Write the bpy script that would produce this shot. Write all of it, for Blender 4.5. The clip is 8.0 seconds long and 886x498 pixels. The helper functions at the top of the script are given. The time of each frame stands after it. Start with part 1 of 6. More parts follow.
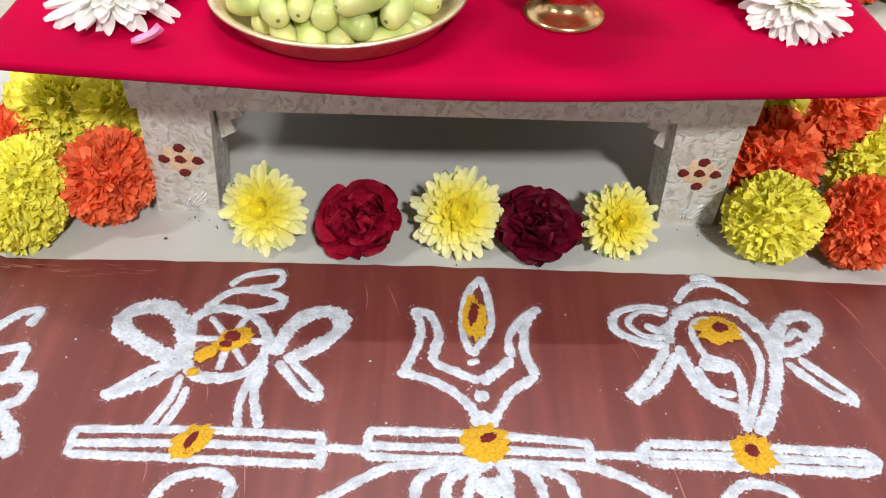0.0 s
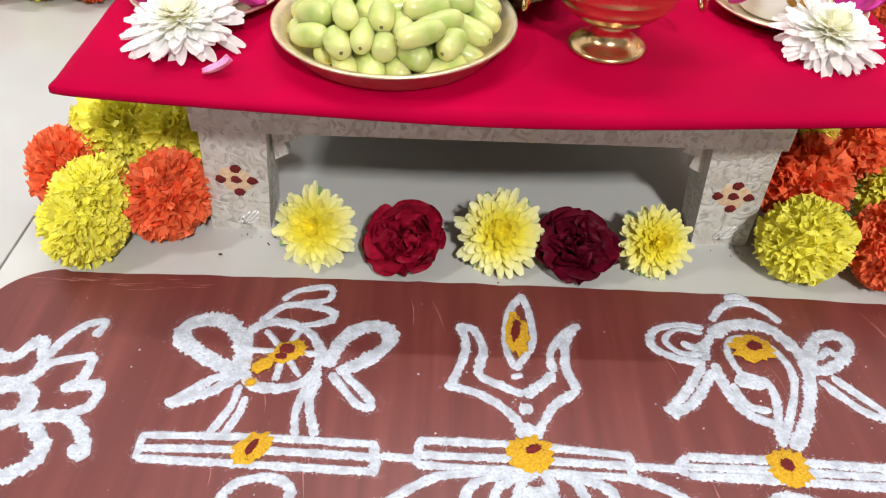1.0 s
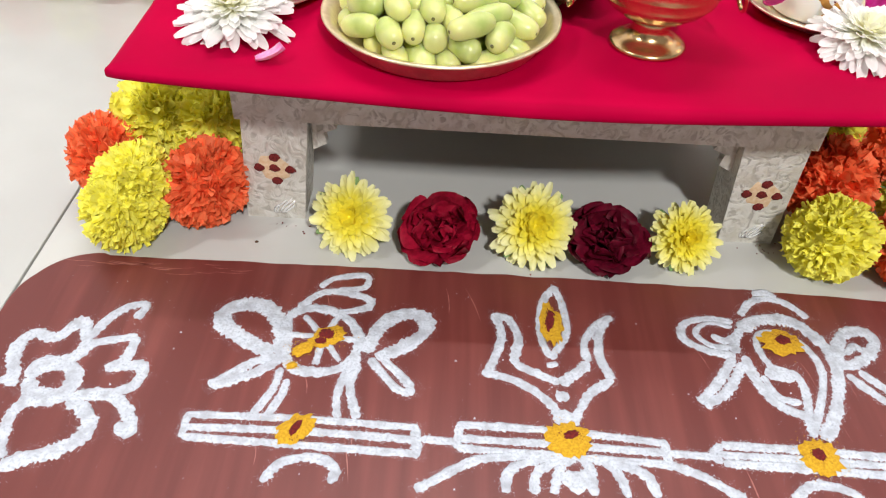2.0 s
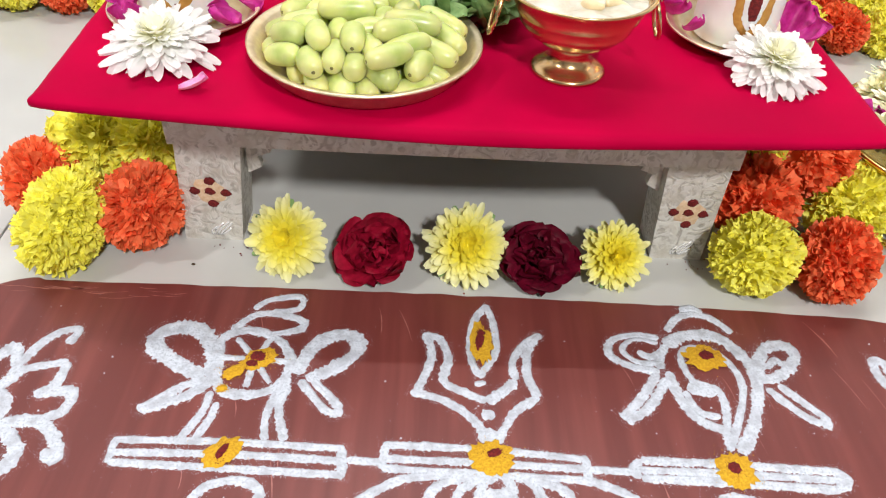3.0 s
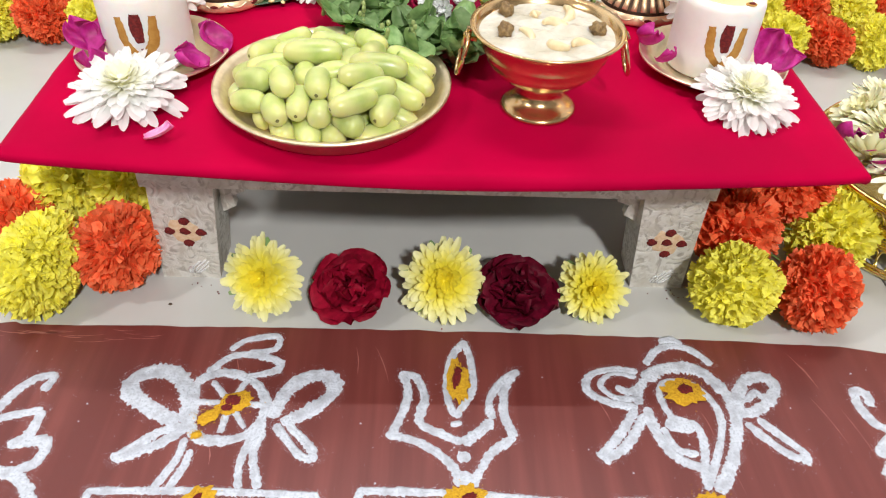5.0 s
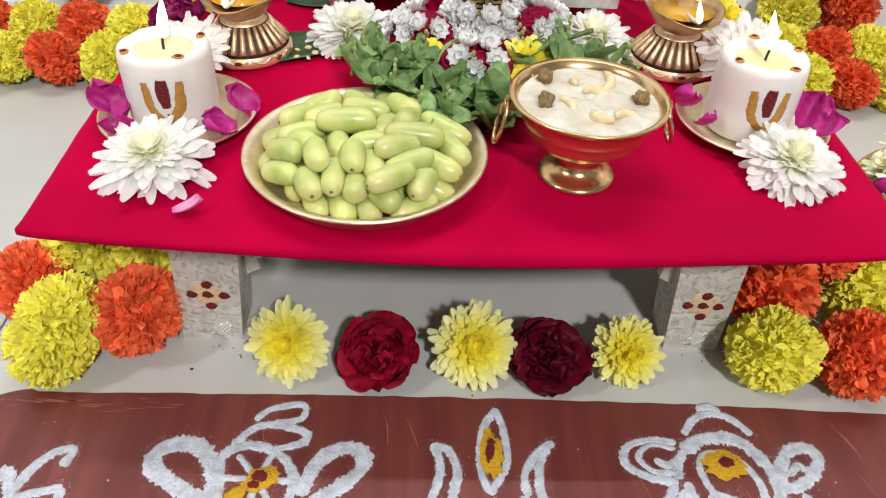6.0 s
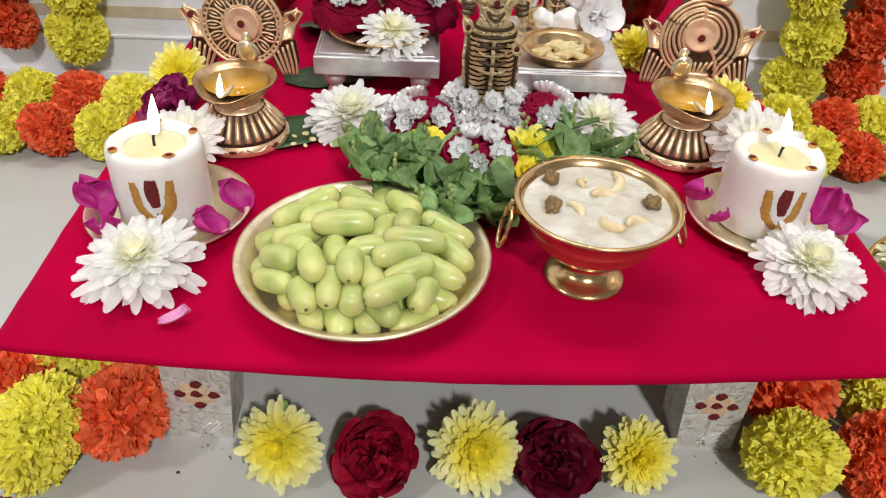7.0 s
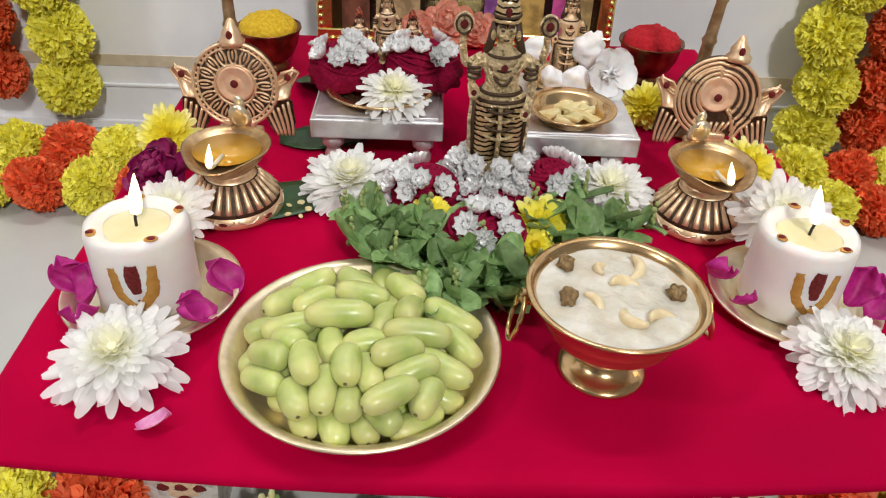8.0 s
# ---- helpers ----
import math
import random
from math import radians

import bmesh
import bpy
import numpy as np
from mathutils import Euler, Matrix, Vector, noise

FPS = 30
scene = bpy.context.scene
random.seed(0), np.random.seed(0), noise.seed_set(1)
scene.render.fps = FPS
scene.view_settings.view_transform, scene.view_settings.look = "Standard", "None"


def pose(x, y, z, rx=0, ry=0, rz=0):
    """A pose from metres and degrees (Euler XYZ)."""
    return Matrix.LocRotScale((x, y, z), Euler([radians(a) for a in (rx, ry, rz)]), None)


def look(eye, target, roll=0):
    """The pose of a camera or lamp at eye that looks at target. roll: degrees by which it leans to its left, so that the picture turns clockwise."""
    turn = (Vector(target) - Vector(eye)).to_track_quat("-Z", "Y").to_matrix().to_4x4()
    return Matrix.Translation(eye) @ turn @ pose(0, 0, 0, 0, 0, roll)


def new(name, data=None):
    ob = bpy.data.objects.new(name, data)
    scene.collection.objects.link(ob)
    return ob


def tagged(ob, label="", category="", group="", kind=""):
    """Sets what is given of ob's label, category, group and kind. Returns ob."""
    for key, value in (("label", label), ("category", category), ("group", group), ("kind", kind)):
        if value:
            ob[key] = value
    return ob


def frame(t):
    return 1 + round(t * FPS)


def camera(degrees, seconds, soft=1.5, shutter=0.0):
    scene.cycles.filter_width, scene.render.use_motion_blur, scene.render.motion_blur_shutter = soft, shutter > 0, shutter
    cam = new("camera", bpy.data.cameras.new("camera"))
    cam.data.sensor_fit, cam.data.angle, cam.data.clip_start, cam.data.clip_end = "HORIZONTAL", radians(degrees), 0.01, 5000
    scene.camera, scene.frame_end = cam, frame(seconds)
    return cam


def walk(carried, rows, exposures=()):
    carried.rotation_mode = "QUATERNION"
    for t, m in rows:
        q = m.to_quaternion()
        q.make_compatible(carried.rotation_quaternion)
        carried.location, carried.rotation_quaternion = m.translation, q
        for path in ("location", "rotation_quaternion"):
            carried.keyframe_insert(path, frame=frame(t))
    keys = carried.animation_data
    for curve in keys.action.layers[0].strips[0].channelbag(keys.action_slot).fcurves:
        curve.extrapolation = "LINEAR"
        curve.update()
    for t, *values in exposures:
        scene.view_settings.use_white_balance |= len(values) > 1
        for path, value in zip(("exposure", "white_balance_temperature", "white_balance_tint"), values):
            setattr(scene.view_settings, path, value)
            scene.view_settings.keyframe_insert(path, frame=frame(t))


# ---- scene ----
cam = camera(61.0, 8.0, soft=1.15)
PATH = [
    (0, (-0.0105, -0.4400, 0.3850), (0.0285, 1.0090, -0.9930), 2.5),
    (0.5, (-0.0115, -0.4480, 0.3980), (0.0215, 1.0240, -0.9550), 3),
    (1, (-0.0315, -0.4550, 0.4030), (-0.0345, 1.0180, -0.9500), 1.9),
    (1.2, (-0.0395, -0.4580, 0.4050), (-0.0585, 1.0070, -0.9550), 1.7),
    (2.3, (-0.0645, -0.4720, 0.4000), (-0.0425, 1.0150, -0.9380), 3.8),
    (2.5, (-0.0525, -0.4710, 0.4060), (-0.0275, 1.0160, -0.9310), 3.5),
    (3, (-0.0265, -0.4700, 0.4170), (0.0375, 1.0250, -0.9100), 4.1),
    (3.5, (-0.0005, -0.4650, 0.4150), (0.0875, 1.0370, -0.9030), 4.3),
    (4, (0.0205, -0.4570, 0.4110), (0.1275, 1.0350, -0.9160), 4.4),
    (4.5, (0.0225, -0.4550, 0.4300), (0.1065, 1.0300, -0.9060), 3.5),
    (4.7, (0.0135, -0.4540, 0.4330), (0.0745, 1.0360, -0.9010), 2.9),
    (5.8, (-0.0315, -0.4190, 0.4520), (0.0135, 1.0840, -0.8670), 2.5),
    (6, (-0.0305, -0.4100, 0.4550), (0.0255, 1.1030, -0.8510), 2.8),
    (6.5, (-0.0285, -0.3860, 0.4650), (0.0365, 1.1650, -0.7950), 3.1),
    (7, (-0.0325, -0.3650, 0.4720), (0.0235, 1.2140, -0.7540), 2.9),
    (7.5, (-0.0405, -0.3380, 0.4710), (0.0115, 1.2500, -0.7440), 3),
    (8, (-0.0355, -0.3140, 0.4790), (0.0185, 1.3070, -0.6920), 2.8),
]
walk(cam, [(t, look(eye, target, roll)) for t, eye, target, roll in PATH],
     [(0.0, -0.52), (1.0, -0.56), (4.5, -0.56), (6.0, -0.8), (6.5, -0.9), (7.5, -1.06), (8.0, -1.1)])

# ---- light ----
world = bpy.data.worlds.new("room_air")
world.use_nodes = True
world.node_tree.nodes["Background"].inputs[0].default_value = (0.9, 0.95, 1.0, 1)
world.node_tree.nodes["Background"].inputs[1].default_value = 0.002
scene.world = world


def ceiling_lamp(name, eye, target, length, breadth, watts, colour):
    data = bpy.data.lights.new(name, "AREA")
    data.shape, data.size, data.size_y, data.energy, data.color = "RECTANGLE", length, breadth, watts, colour
    ob = new(name, data)
    ob.matrix_world = look(eye, target)
    return ob


# a tube on the wall above the altar, a lamp ahead of it and one to its left
ceiling_lamp("wall_tube_light", (0.05, 0.47, 2.3), (0.05, 0.1, 0.0), 1.2, 0.03, 26, (1.0, 0.985, 0.97))
ceiling_lamp("front_lamp", (0.62, -2.35, 2.4), (0.0, 0.1, 0.1), 0.22, 0.22, 126, (1.0, 0.985, 0.97))
ceiling_lamp("side_lamp", (-1.95, -0.85, 2.4), (0.0, 0.2, 0.1), 0.22, 0.22, 39, (1.0, 0.985, 0.97))

# ---- materials ----
MATS = {}


def material(name, c1, c2=None, rough=0.5, metal=0.0, grain=200.0, bump=0.1, spread=(0.35, 0.65), coat=0.0, sss=0.0,
             sss_radius=(0.01, 0.006, 0.004), island=0.0, vary=0.0, detail=4.0, large=None, large_scale=12.0, trans=0.0, stretch=(1, 1, 1), depth=0.0006):
    """Base colour mixed from c1 to c2 by fine noise, a second, larger noise towards `large`, and relief."""
    if name in MATS:
        return MATS[name]
    m = bpy.data.materials.new(name)
    m.use_nodes = True
    t = m.node_tree
    b = t.nodes["Principled BSDF"]
    L = t.links.new
    tc = t.nodes.new("ShaderNodeTexCoord")
    mp = t.nodes.new("ShaderNodeMapping")
    mp.inputs["Scale"].default_value = stretch
    L(tc.outputs["Object"], mp.inputs[0])
    n = t.nodes.new("ShaderNodeTexNoise")
    n.inputs["Scale"].default_value, n.inputs["Detail"].default_value = grain, detail
    L(mp.outputs[0], n.inputs["Vector"])
    ramp = t.nodes.new("ShaderNodeValToRGB")
    ramp.color_ramp.elements[0].position, ramp.color_ramp.elements[1].position = spread
    ramp.color_ramp.elements[0].color = (*c1, 1)
    ramp.color_ramp.elements[1].color = (*(c2 or c1), 1)
    L(n.outputs[0], ramp.inputs[0])
    out = ramp.outputs[0]
    if large:
        n2 = t.nodes.new("ShaderNodeTexNoise")
        n2.inputs["Scale"].default_value, n2.inputs["Detail"].default_value = large_scale, 3
        L(tc.outputs["Object"], n2.inputs["Vector"])
        r2 = t.nodes.new("ShaderNodeValToRGB")
        r2.color_ramp.elements[0].position, r2.color_ramp.elements[1].position = 0.42, 0.7
        L(n2.outputs[0], r2.inputs[0])
        mx = t.nodes.new("ShaderNodeMixRGB")
        mx.inputs[2].default_value = (*large, 1)
        L(r2.outputs[0], mx.inputs[0])
        L(out, mx.inputs[1])
        out = mx.outputs[0]
    if island or vary:
        g = t.nodes.new("ShaderNodeNewGeometry" if island else "ShaderNodeObjectInfo")
        island = island or vary
        mr = t.nodes.new("ShaderNodeMapRange")
        mr.inputs[3].default_value, mr.inputs[4].default_value = 1 - island, 1 + island
        L(g.outputs["Random"] if vary else g.outputs["Random Per Island"], mr.inputs[0])
        hv = t.nodes.new("ShaderNodeHueSaturation")
        L(mr.outputs[0], hv.inputs["Value"])
        L(out, hv.inputs["Color"])
        out = hv.outputs[0]
    L(out, b.inputs["Base Color"])
    b.inputs["Roughness"].default_value, b.inputs["Metallic"].default_value = rough, metal
    b.inputs["Coat Weight"].default_value = coat
    b.inputs["Coat Roughness"].default_value = 0.15
    if trans:
        b.inputs["Transmission Weight"].default_value = trans
    if sss:
        b.inputs["Subsurface Weight"].default_value, b.inputs["Subsurface Scale"].default_value = sss, 1.0
        b.inputs["Subsurface Radius"].default_value = sss_radius
    if bump:
        bp = t.nodes.new("ShaderNodeBump")
        bp.inputs["Strength"].default_value, bp.inputs["Distance"].default_value = bump, depth
        L(n.outputs[0], bp.inputs["Height"])
        L(bp.outputs[0], b.inputs["Normal"])
    MATS[name] = m
    return m


def banded(m, kind, scale, distortion, dark, light, stops, bump=0.6, depth=0.001, stretch=(1, 1, 1)):
    """Engraved lines: bands or rings in two tones with relief, on the material m."""
    t = m.node_tree
    L = t.links.new
    tc = t.nodes.new("ShaderNodeTexCoord")
    mp = t.nodes.new("ShaderNodeMapping")
    mp.inputs["Scale"].default_value = stretch
    L(tc.outputs["Object"], mp.inputs[0])
    w = t.nodes.new("ShaderNodeTexWave")
    w.wave_type = kind
    if kind == "BANDS":
        w.bands_direction = "Z"
    w.inputs["Scale"].default_value, w.inputs["Distortion"].default_value, w.inputs["Detail"].default_value, w.inputs["Detail Scale"].default_value = scale, distortion, 2.5, 1.6
    L(mp.outputs[0], w.inputs["Vector"])
    r = t.nodes.new("ShaderNodeValToRGB")
    r.color_ramp.elements[0].position, r.color_ramp.elements[1].position = stops
    r.color_ramp.elements[0].color, r.color_ramp.elements[1].color = (*dark, 1), (*light, 1)
    L(w.outputs["Fac"], r.inputs[0])
    b = t.nodes["Principled BSDF"]
    L(r.outputs[0], b.inputs["Base Color"])
    bp = t.nodes.new("ShaderNodeBump")
    bp.inputs["Strength"].default_value, bp.inputs["Distance"].default_value = bump, depth
    L(w.outputs["Fac"], bp.inputs["Height"])
    L(bp.outputs[0], b.inputs["Normal"])
    return m


def radial(name, stops, size, rough=0.5, sss=0.2):
    """Petal colour that runs from the petal's base (y = 0) to its tip, as it grows."""
    if name in MATS:
        return MATS[name]
    m = material(name, (1, 1, 1), rough=rough, bump=0.3, grain=500, sss=sss, stretch=(3, 0.3, 1), depth=0.0004)
    t = m.node_tree
    L = t.links.new
    tc = t.nodes.new("ShaderNodeTexCoord")
    sp = t.nodes.new("ShaderNodeSeparateXYZ")
    L(tc.outputs["Object"], sp.inputs[0])
    dv = t.nodes.new("ShaderNodeMath")
    dv.operation = "DIVIDE"
    dv.inputs[1].default_value = size
    L(sp.outputs[1], dv.inputs[0])
    r = t.nodes.new("ShaderNodeValToRGB")
    while len(r.color_ramp.elements) < len(stops):
        r.color_ramp.elements.new(0.5)
    for e, (q, c) in zip(r.color_ramp.elements, stops):
        e.position, e.color = q, (*c, 1)
    L(dv.outputs[0], r.inputs[0])
    g = t.nodes.new("ShaderNodeObjectInfo")
    mr = t.nodes.new("ShaderNodeMapRange")
    mr.inputs[3].default_value, mr.inputs[4].default_value = 0.9, 1.06
    L(g.outputs["Random"], mr.inputs[0])
    hv = t.nodes.new("ShaderNodeHueSaturation")
    L(mr.outputs[0], hv.inputs["Value"])
    L(r.outputs[0], hv.inputs["Color"])
    L(hv.outputs[0], t.nodes["Principled BSDF"].inputs["Base Color"])
    return m


def thin(m, weight):
    """Lets light through a thin petal or sheet of tissue in its own colour."""
    t = m.node_tree
    b = t.nodes["Principled BSDF"]
    tr = t.nodes.new("ShaderNodeBsdfTranslucent")
    mx = t.nodes.new("ShaderNodeMixShader")
    mx.inputs[0].default_value = weight
    t.links.new(b.inputs["Base Color"].links[0].from_socket, tr.inputs["Color"])
    t.links.new(b.outputs[0], mx.inputs[1])
    t.links.new(tr.outputs[0], mx.inputs[2])
    t.links.new(mx.outputs[0], t.nodes["Material Output"].inputs["Surface"])
    return m


def glow(name, colour, strength):
    m = bpy.data.materials.new(name)
    m.use_nodes = True
    b = m.node_tree.nodes["Principled BSDF"]
    b.inputs["Base Color"].default_value = (*colour, 1)
    b.inputs["Emission Color"].default_value = (*colour, 1)
    b.inputs["Emission Strength"].default_value = strength
    return m


tile_mat = material("glazed_tile", (0.55, 0.55, 0.525), (0.6, 0.6, 0.575), rough=0.16, grain=9, bump=0.03, large=(0.52, 0.52, 0.5), large_scale=4, depth=0.0004)
grout_mat = material("grout", (0.2, 0.19, 0.18), (0.3, 0.29, 0.27), rough=0.9, grain=300)
wall_mat = material("wall_sheet", (0.86, 0.86, 0.88), (0.92, 0.92, 0.93), rough=0.5, grain=16, bump=0.3, large=(0.76, 0.76, 0.8), large_scale=6, depth=0.006, stretch=(1, 1, 0.6))
# tones of the unseen ceiling and walls, held low to cut bounced light
ceiling_mat = material("low_bounce_ceiling", (0.42, 0.42, 0.41), (0.48, 0.48, 0.47), rough=0.9, grain=30, bump=0.1)
low_bounce_wall_mat = material("low_bounce_wall", (0.18, 0.178, 0.172), (0.23, 0.227, 0.22), rough=0.85, grain=40, bump=0.2)
red_paint = material("red_oxide_paint", (0.145, 0.029, 0.025), (0.235, 0.058, 0.048), rough=0.42, grain=70, bump=0.25, spread=(0.4, 0.75), stretch=(1, 0.06, 1), large=(0.155, 0.032, 0.027), large_scale=9)
powder_mat = material("rice_powder", (0.43, 0.47, 0.54), (0.65, 0.69, 0.77), rough=0.95, grain=500, bump=0.9, detail=6, spread=(0.3, 0.5), large=(0.44, 0.46, 0.52), large_scale=130, depth=0.001)
turmeric_mat = material("turmeric_powder", (0.55, 0.28, 0.01), (0.73, 0.43, 0.02), rough=0.95, grain=600, bump=0.9, depth=0.001)
vermilion_mat = material("vermilion_powder", (0.1, 0.005, 0.006), (0.2, 0.012, 0.01), rough=0.9, grain=700, bump=0.9, depth=0.001)
foil_mat = material("embossed_silver_foil", (0.48, 0.45, 0.4), (0.77, 0.75, 0.7), rough=0.46, metal=0.25, grain=85, bump=0.7, detail=2, spread=(0.36, 0.5), large=(0.62, 0.58, 0.51), large_scale=30, depth=0.003)
for node in foil_mat.node_tree.nodes:
    if node.type == "TEX_NOISE":
        node.inputs["Distortion"].default_value = 2.4
wood_mat = material("plain_plywood", (0.11, 0.065, 0.035), (0.17, 0.105, 0.06), rough=0.7, grain=60, stretch=(0.1, 1, 1))
cloth_mat = material("crimson_satin", (0.40, 0.0006, 0.034), (0.48, 0.0008, 0.042), rough=0.55, grain=14, bump=0.12, large=(0.35, 0.001, 0.033), large_scale=5, depth=0.002)
satin = cloth_mat.node_tree.nodes["Principled BSDF"].inputs
satin["Specular IOR Level"].default_value = 0.015
brass_mat = material("polished_brass", (0.66, 0.44, 0.22), (0.82, 0.62, 0.35), rough=0.22, metal=0.95, grain=40, bump=0.06, large=(0.66, 0.42, 0.2), large_scale=25)
pale_brass = material("pale_brass", (0.84, 0.72, 0.5), (0.93, 0.84, 0.64), rough=0.3, metal=0.85, grain=120, bump=0.05)
bronze_mat = material("antique_brass", (0.86, 0.6, 0.36), (0.97, 0.76, 0.5), rough=0.4, metal=0.65, grain=300, bump=0.4, large=(0.92, 0.6, 0.38), large_scale=40)
groove_mat = material("blackened_groove_slot_shade", (0.04, 0.022, 0.012), (0.11, 0.06, 0.03), rough=0.6, metal=0.3, grain=300)
steel_mat = material("silver_plate", (0.7, 0.69, 0.7), (0.86, 0.85, 0.86), rough=0.3, metal=0.8, grain=90, bump=0.3)
bright_silver = material("bright_silver", (0.95, 0.95, 0.95), (0.99, 0.99, 0.99), rough=0.18, metal=0.45, grain=300, bump=0.3)
wax_mat = material("white_wax", (0.82, 0.78, 0.76), (0.87, 0.84, 0.82), rough=0.38, grain=50, bump=0.12, sss=0.5, sss_radius=(0.012, 0.008, 0.006))
melt_mat = material("molten_wax", (0.86, 0.74, 0.4), (0.9, 0.8, 0.5), rough=0.12, grain=60, bump=0.02, sss=0.4)
wick_mat = material("charred_wick", (0.02, 0.015, 0.01), (0.05, 0.03, 0.02), rough=0.9)
oil_mat = material("lamp_oil", (0.55, 0.27, 0.02), (0.65, 0.36, 0.04), rough=0.05, grain=40, bump=0.02, coat=0.5)
sandal_mat = material("sandal_paste", (0.42, 0.19, 0.03), (0.5, 0.25, 0.05), rough=0.6, grain=300, bump=0.4)
grape_mat = material("green_grape", (0.41, 0.49, 0.145), (0.58, 0.63, 0.255), rough=0.3, grain=60, bump=0.06, sss=0.75, sss_radius=(0.005, 0.006, 0.0018), vary=0.13, large=(0.63, 0.61, 0.26), large_scale=25)
cream_mat = material("milk_sweet", (0.58, 0.54, 0.45), (0.76, 0.73, 0.66), rough=0.2, grain=70, bump=0.8, sss=0.3, large=(0.58, 0.52, 0.4), large_scale=45, depth=0.003)
cashew_mat = material("cashew", (0.72, 0.56, 0.32), (0.8, 0.66, 0.42), rough=0.4, grain=200, bump=0.2, sss=0.2)
raisin_mat = material("raisin", (0.16, 0.09, 0.03), (0.34, 0.22, 0.09), rough=0.4, grain=400, bump=1.0, depth=0.002)
leaf_mat = material("basil_leaf", (0.16, 0.29, 0.09), (0.30, 0.44, 0.18), rough=0.5, grain=160, bump=0.5, vary=0.4, sss=0.1)
dark_leaf = material("betel_leaf", (0.012, 0.05, 0.015), (0.025, 0.08, 0.025), rough=0.35, grain=120, bump=0.3)
stem_mat = material("green_stem", (0.1, 0.18, 0.04), (0.16, 0.24, 0.06), rough=0.6)
magenta_mat = material("magenta_petal", (0.5, 0.008, 0.2), (0.68, 0.022, 0.34), rough=0.5, grain=180, bump=0.3, sss=0.2, island=0.15)
pink_mat = material("pink_petal", (0.7, 0.16, 0.42), (0.85, 0.4, 0.62), rough=0.5, grain=150, sss=0.2)
peach_mat = material("peach_petal", (0.85, 0.32, 0.2), (0.9, 0.5, 0.38), rough=0.5, grain=120, sss=0.2, island=0.15)
rose_mat = material("red_rose_petal", (0.19, 0.002, 0.013), (0.29, 0.004, 0.024), rough=0.55, grain=220, bump=0.4, vary=0.25, sss=0.1)
dark_rose_mat = material("dark_rose_petal", (0.07, 0.0012, 0.009), (0.115, 0.002, 0.014), rough=0.55, grain=220, bump=0.4, vary=0.25, sss=0.1)
yarn_mat = material("maroon_velvet", (0.17, 0.002, 0.022), (0.28, 0.004, 0.04), rough=0.8, grain=400, bump=0.6)
tissue_yellow = material("yellow_tissue", (0.93, 0.86, 0.07), (0.97, 0.93, 0.18), rough=0.65, grain=120, bump=0.2, island=0.10, sss=0.0, sss_radius=(0.004, 0.004, 0.001))
tissue_orange = material("orange_tissue", (0.9, 0.14, 0.04), (0.95, 0.22, 0.08), rough=0.65, grain=120, bump=0.2, island=0.18, sss=0.0, sss_radius=(0.004, 0.002, 0.001))
gilt_mat = material("gilt_plastic", (0.84, 0.6, 0.16), (0.95, 0.78, 0.34), rough=0.25, metal=1.0, grain=150, bump=0.3)
white_petal = radial("white_petal", [(0.0, (0.99, 0.96, 0.68)), (0.25, (0.99, 0.98, 0.82)), (0.45, (0.98, 0.98, 0.95)), (1.0, (0.98, 0.98, 0.98))], 0.034, sss=0.0)
yellow_petal = radial("yellow_petal", [(0.0, (0.95, 0.8, 0.02)), (0.4, (0.96, 0.87, 0.09)), (0.7, (0.96, 0.93, 0.42)), (1.0, (0.97, 0.96, 0.68))], 0.034, sss=0.0)
for dull in (yarn_mat, rose_mat, dark_rose_mat):
    dull.node_tree.nodes["Principled BSDF"].inputs["Specular IOR Level"].default_value = 0.12
for sheer, weight in ((white_petal, 0.42), (yellow_petal, 0.28), (tissue_yellow, 0.2), (tissue_orange, 0.2), (magenta_mat, 0.3), (leaf_mat, 0.25), (peach_mat, 0.3)):
    thin(sheer, weight)
flame_mat = glow("flame", (1.0, 0.78, 0.42), 9.0)


# ---- mesh tools ----
class Shape:
    def __init__(self):
        self.v, self.f = [], []

    def add(self, verts, faces, m=None):
        k = len(self.v)
        self.v += [tuple(m @ Vector(p)) for p in verts] if m else [tuple(p) for p in verts]
        self.f += [tuple(i + k for i in f) for f in faces]
        return self

    def mesh(self, name, mat, smooth=True):
        me = bpy.data.meshes.new(name)
        me.from_pydata(self.v, [], self.f)
        me.materials.append(mat)
        if smooth:
            me.polygons.foreach_set("use_smooth", [True] * len(me.polygons))
        me.update()
        return me


def part(name, shape, mat, parent=None, label="", smooth=True, m=None):
    ob = new(name, shape.mesh(name, mat, smooth) if isinstance(shape, Shape) else shape)
    if parent:
        ob.parent = parent
    if m:
        ob.matrix_basis = m
    return tagged(ob, label)


def thing(name, label, category, m=None, group="", kind=""):
    ob = new(name)
    ob.empty_display_size = 0.02
    if m:
        ob.matrix_basis = m
    return tagged(ob, label, category, group, kind)


def lathe(profile, n=48, lobes=0, depth=0.0):
    """Turned shape from (radius, height) pairs; lobes press flutes into it."""
    v, f = [], []
    for r, z in profile:
        for i in range(n):
            a = 2 * math.pi * i / n
            k = r * (1 + depth * math.cos(lobes * a)) if lobes else r
            v.append((k * math.cos(a), k * math.sin(a), z))
    for j in range(len(profile) - 1):
        for i in range(n):
            f.append((j * n + i, j * n + (i + 1) % n, (j + 1) * n + (i + 1) % n, (j + 1) * n + i))
    f.append(tuple(range(n))[::-1])
    f.append(tuple(range((len(profile) - 1) * n, len(profile) * n)))
    return v, f


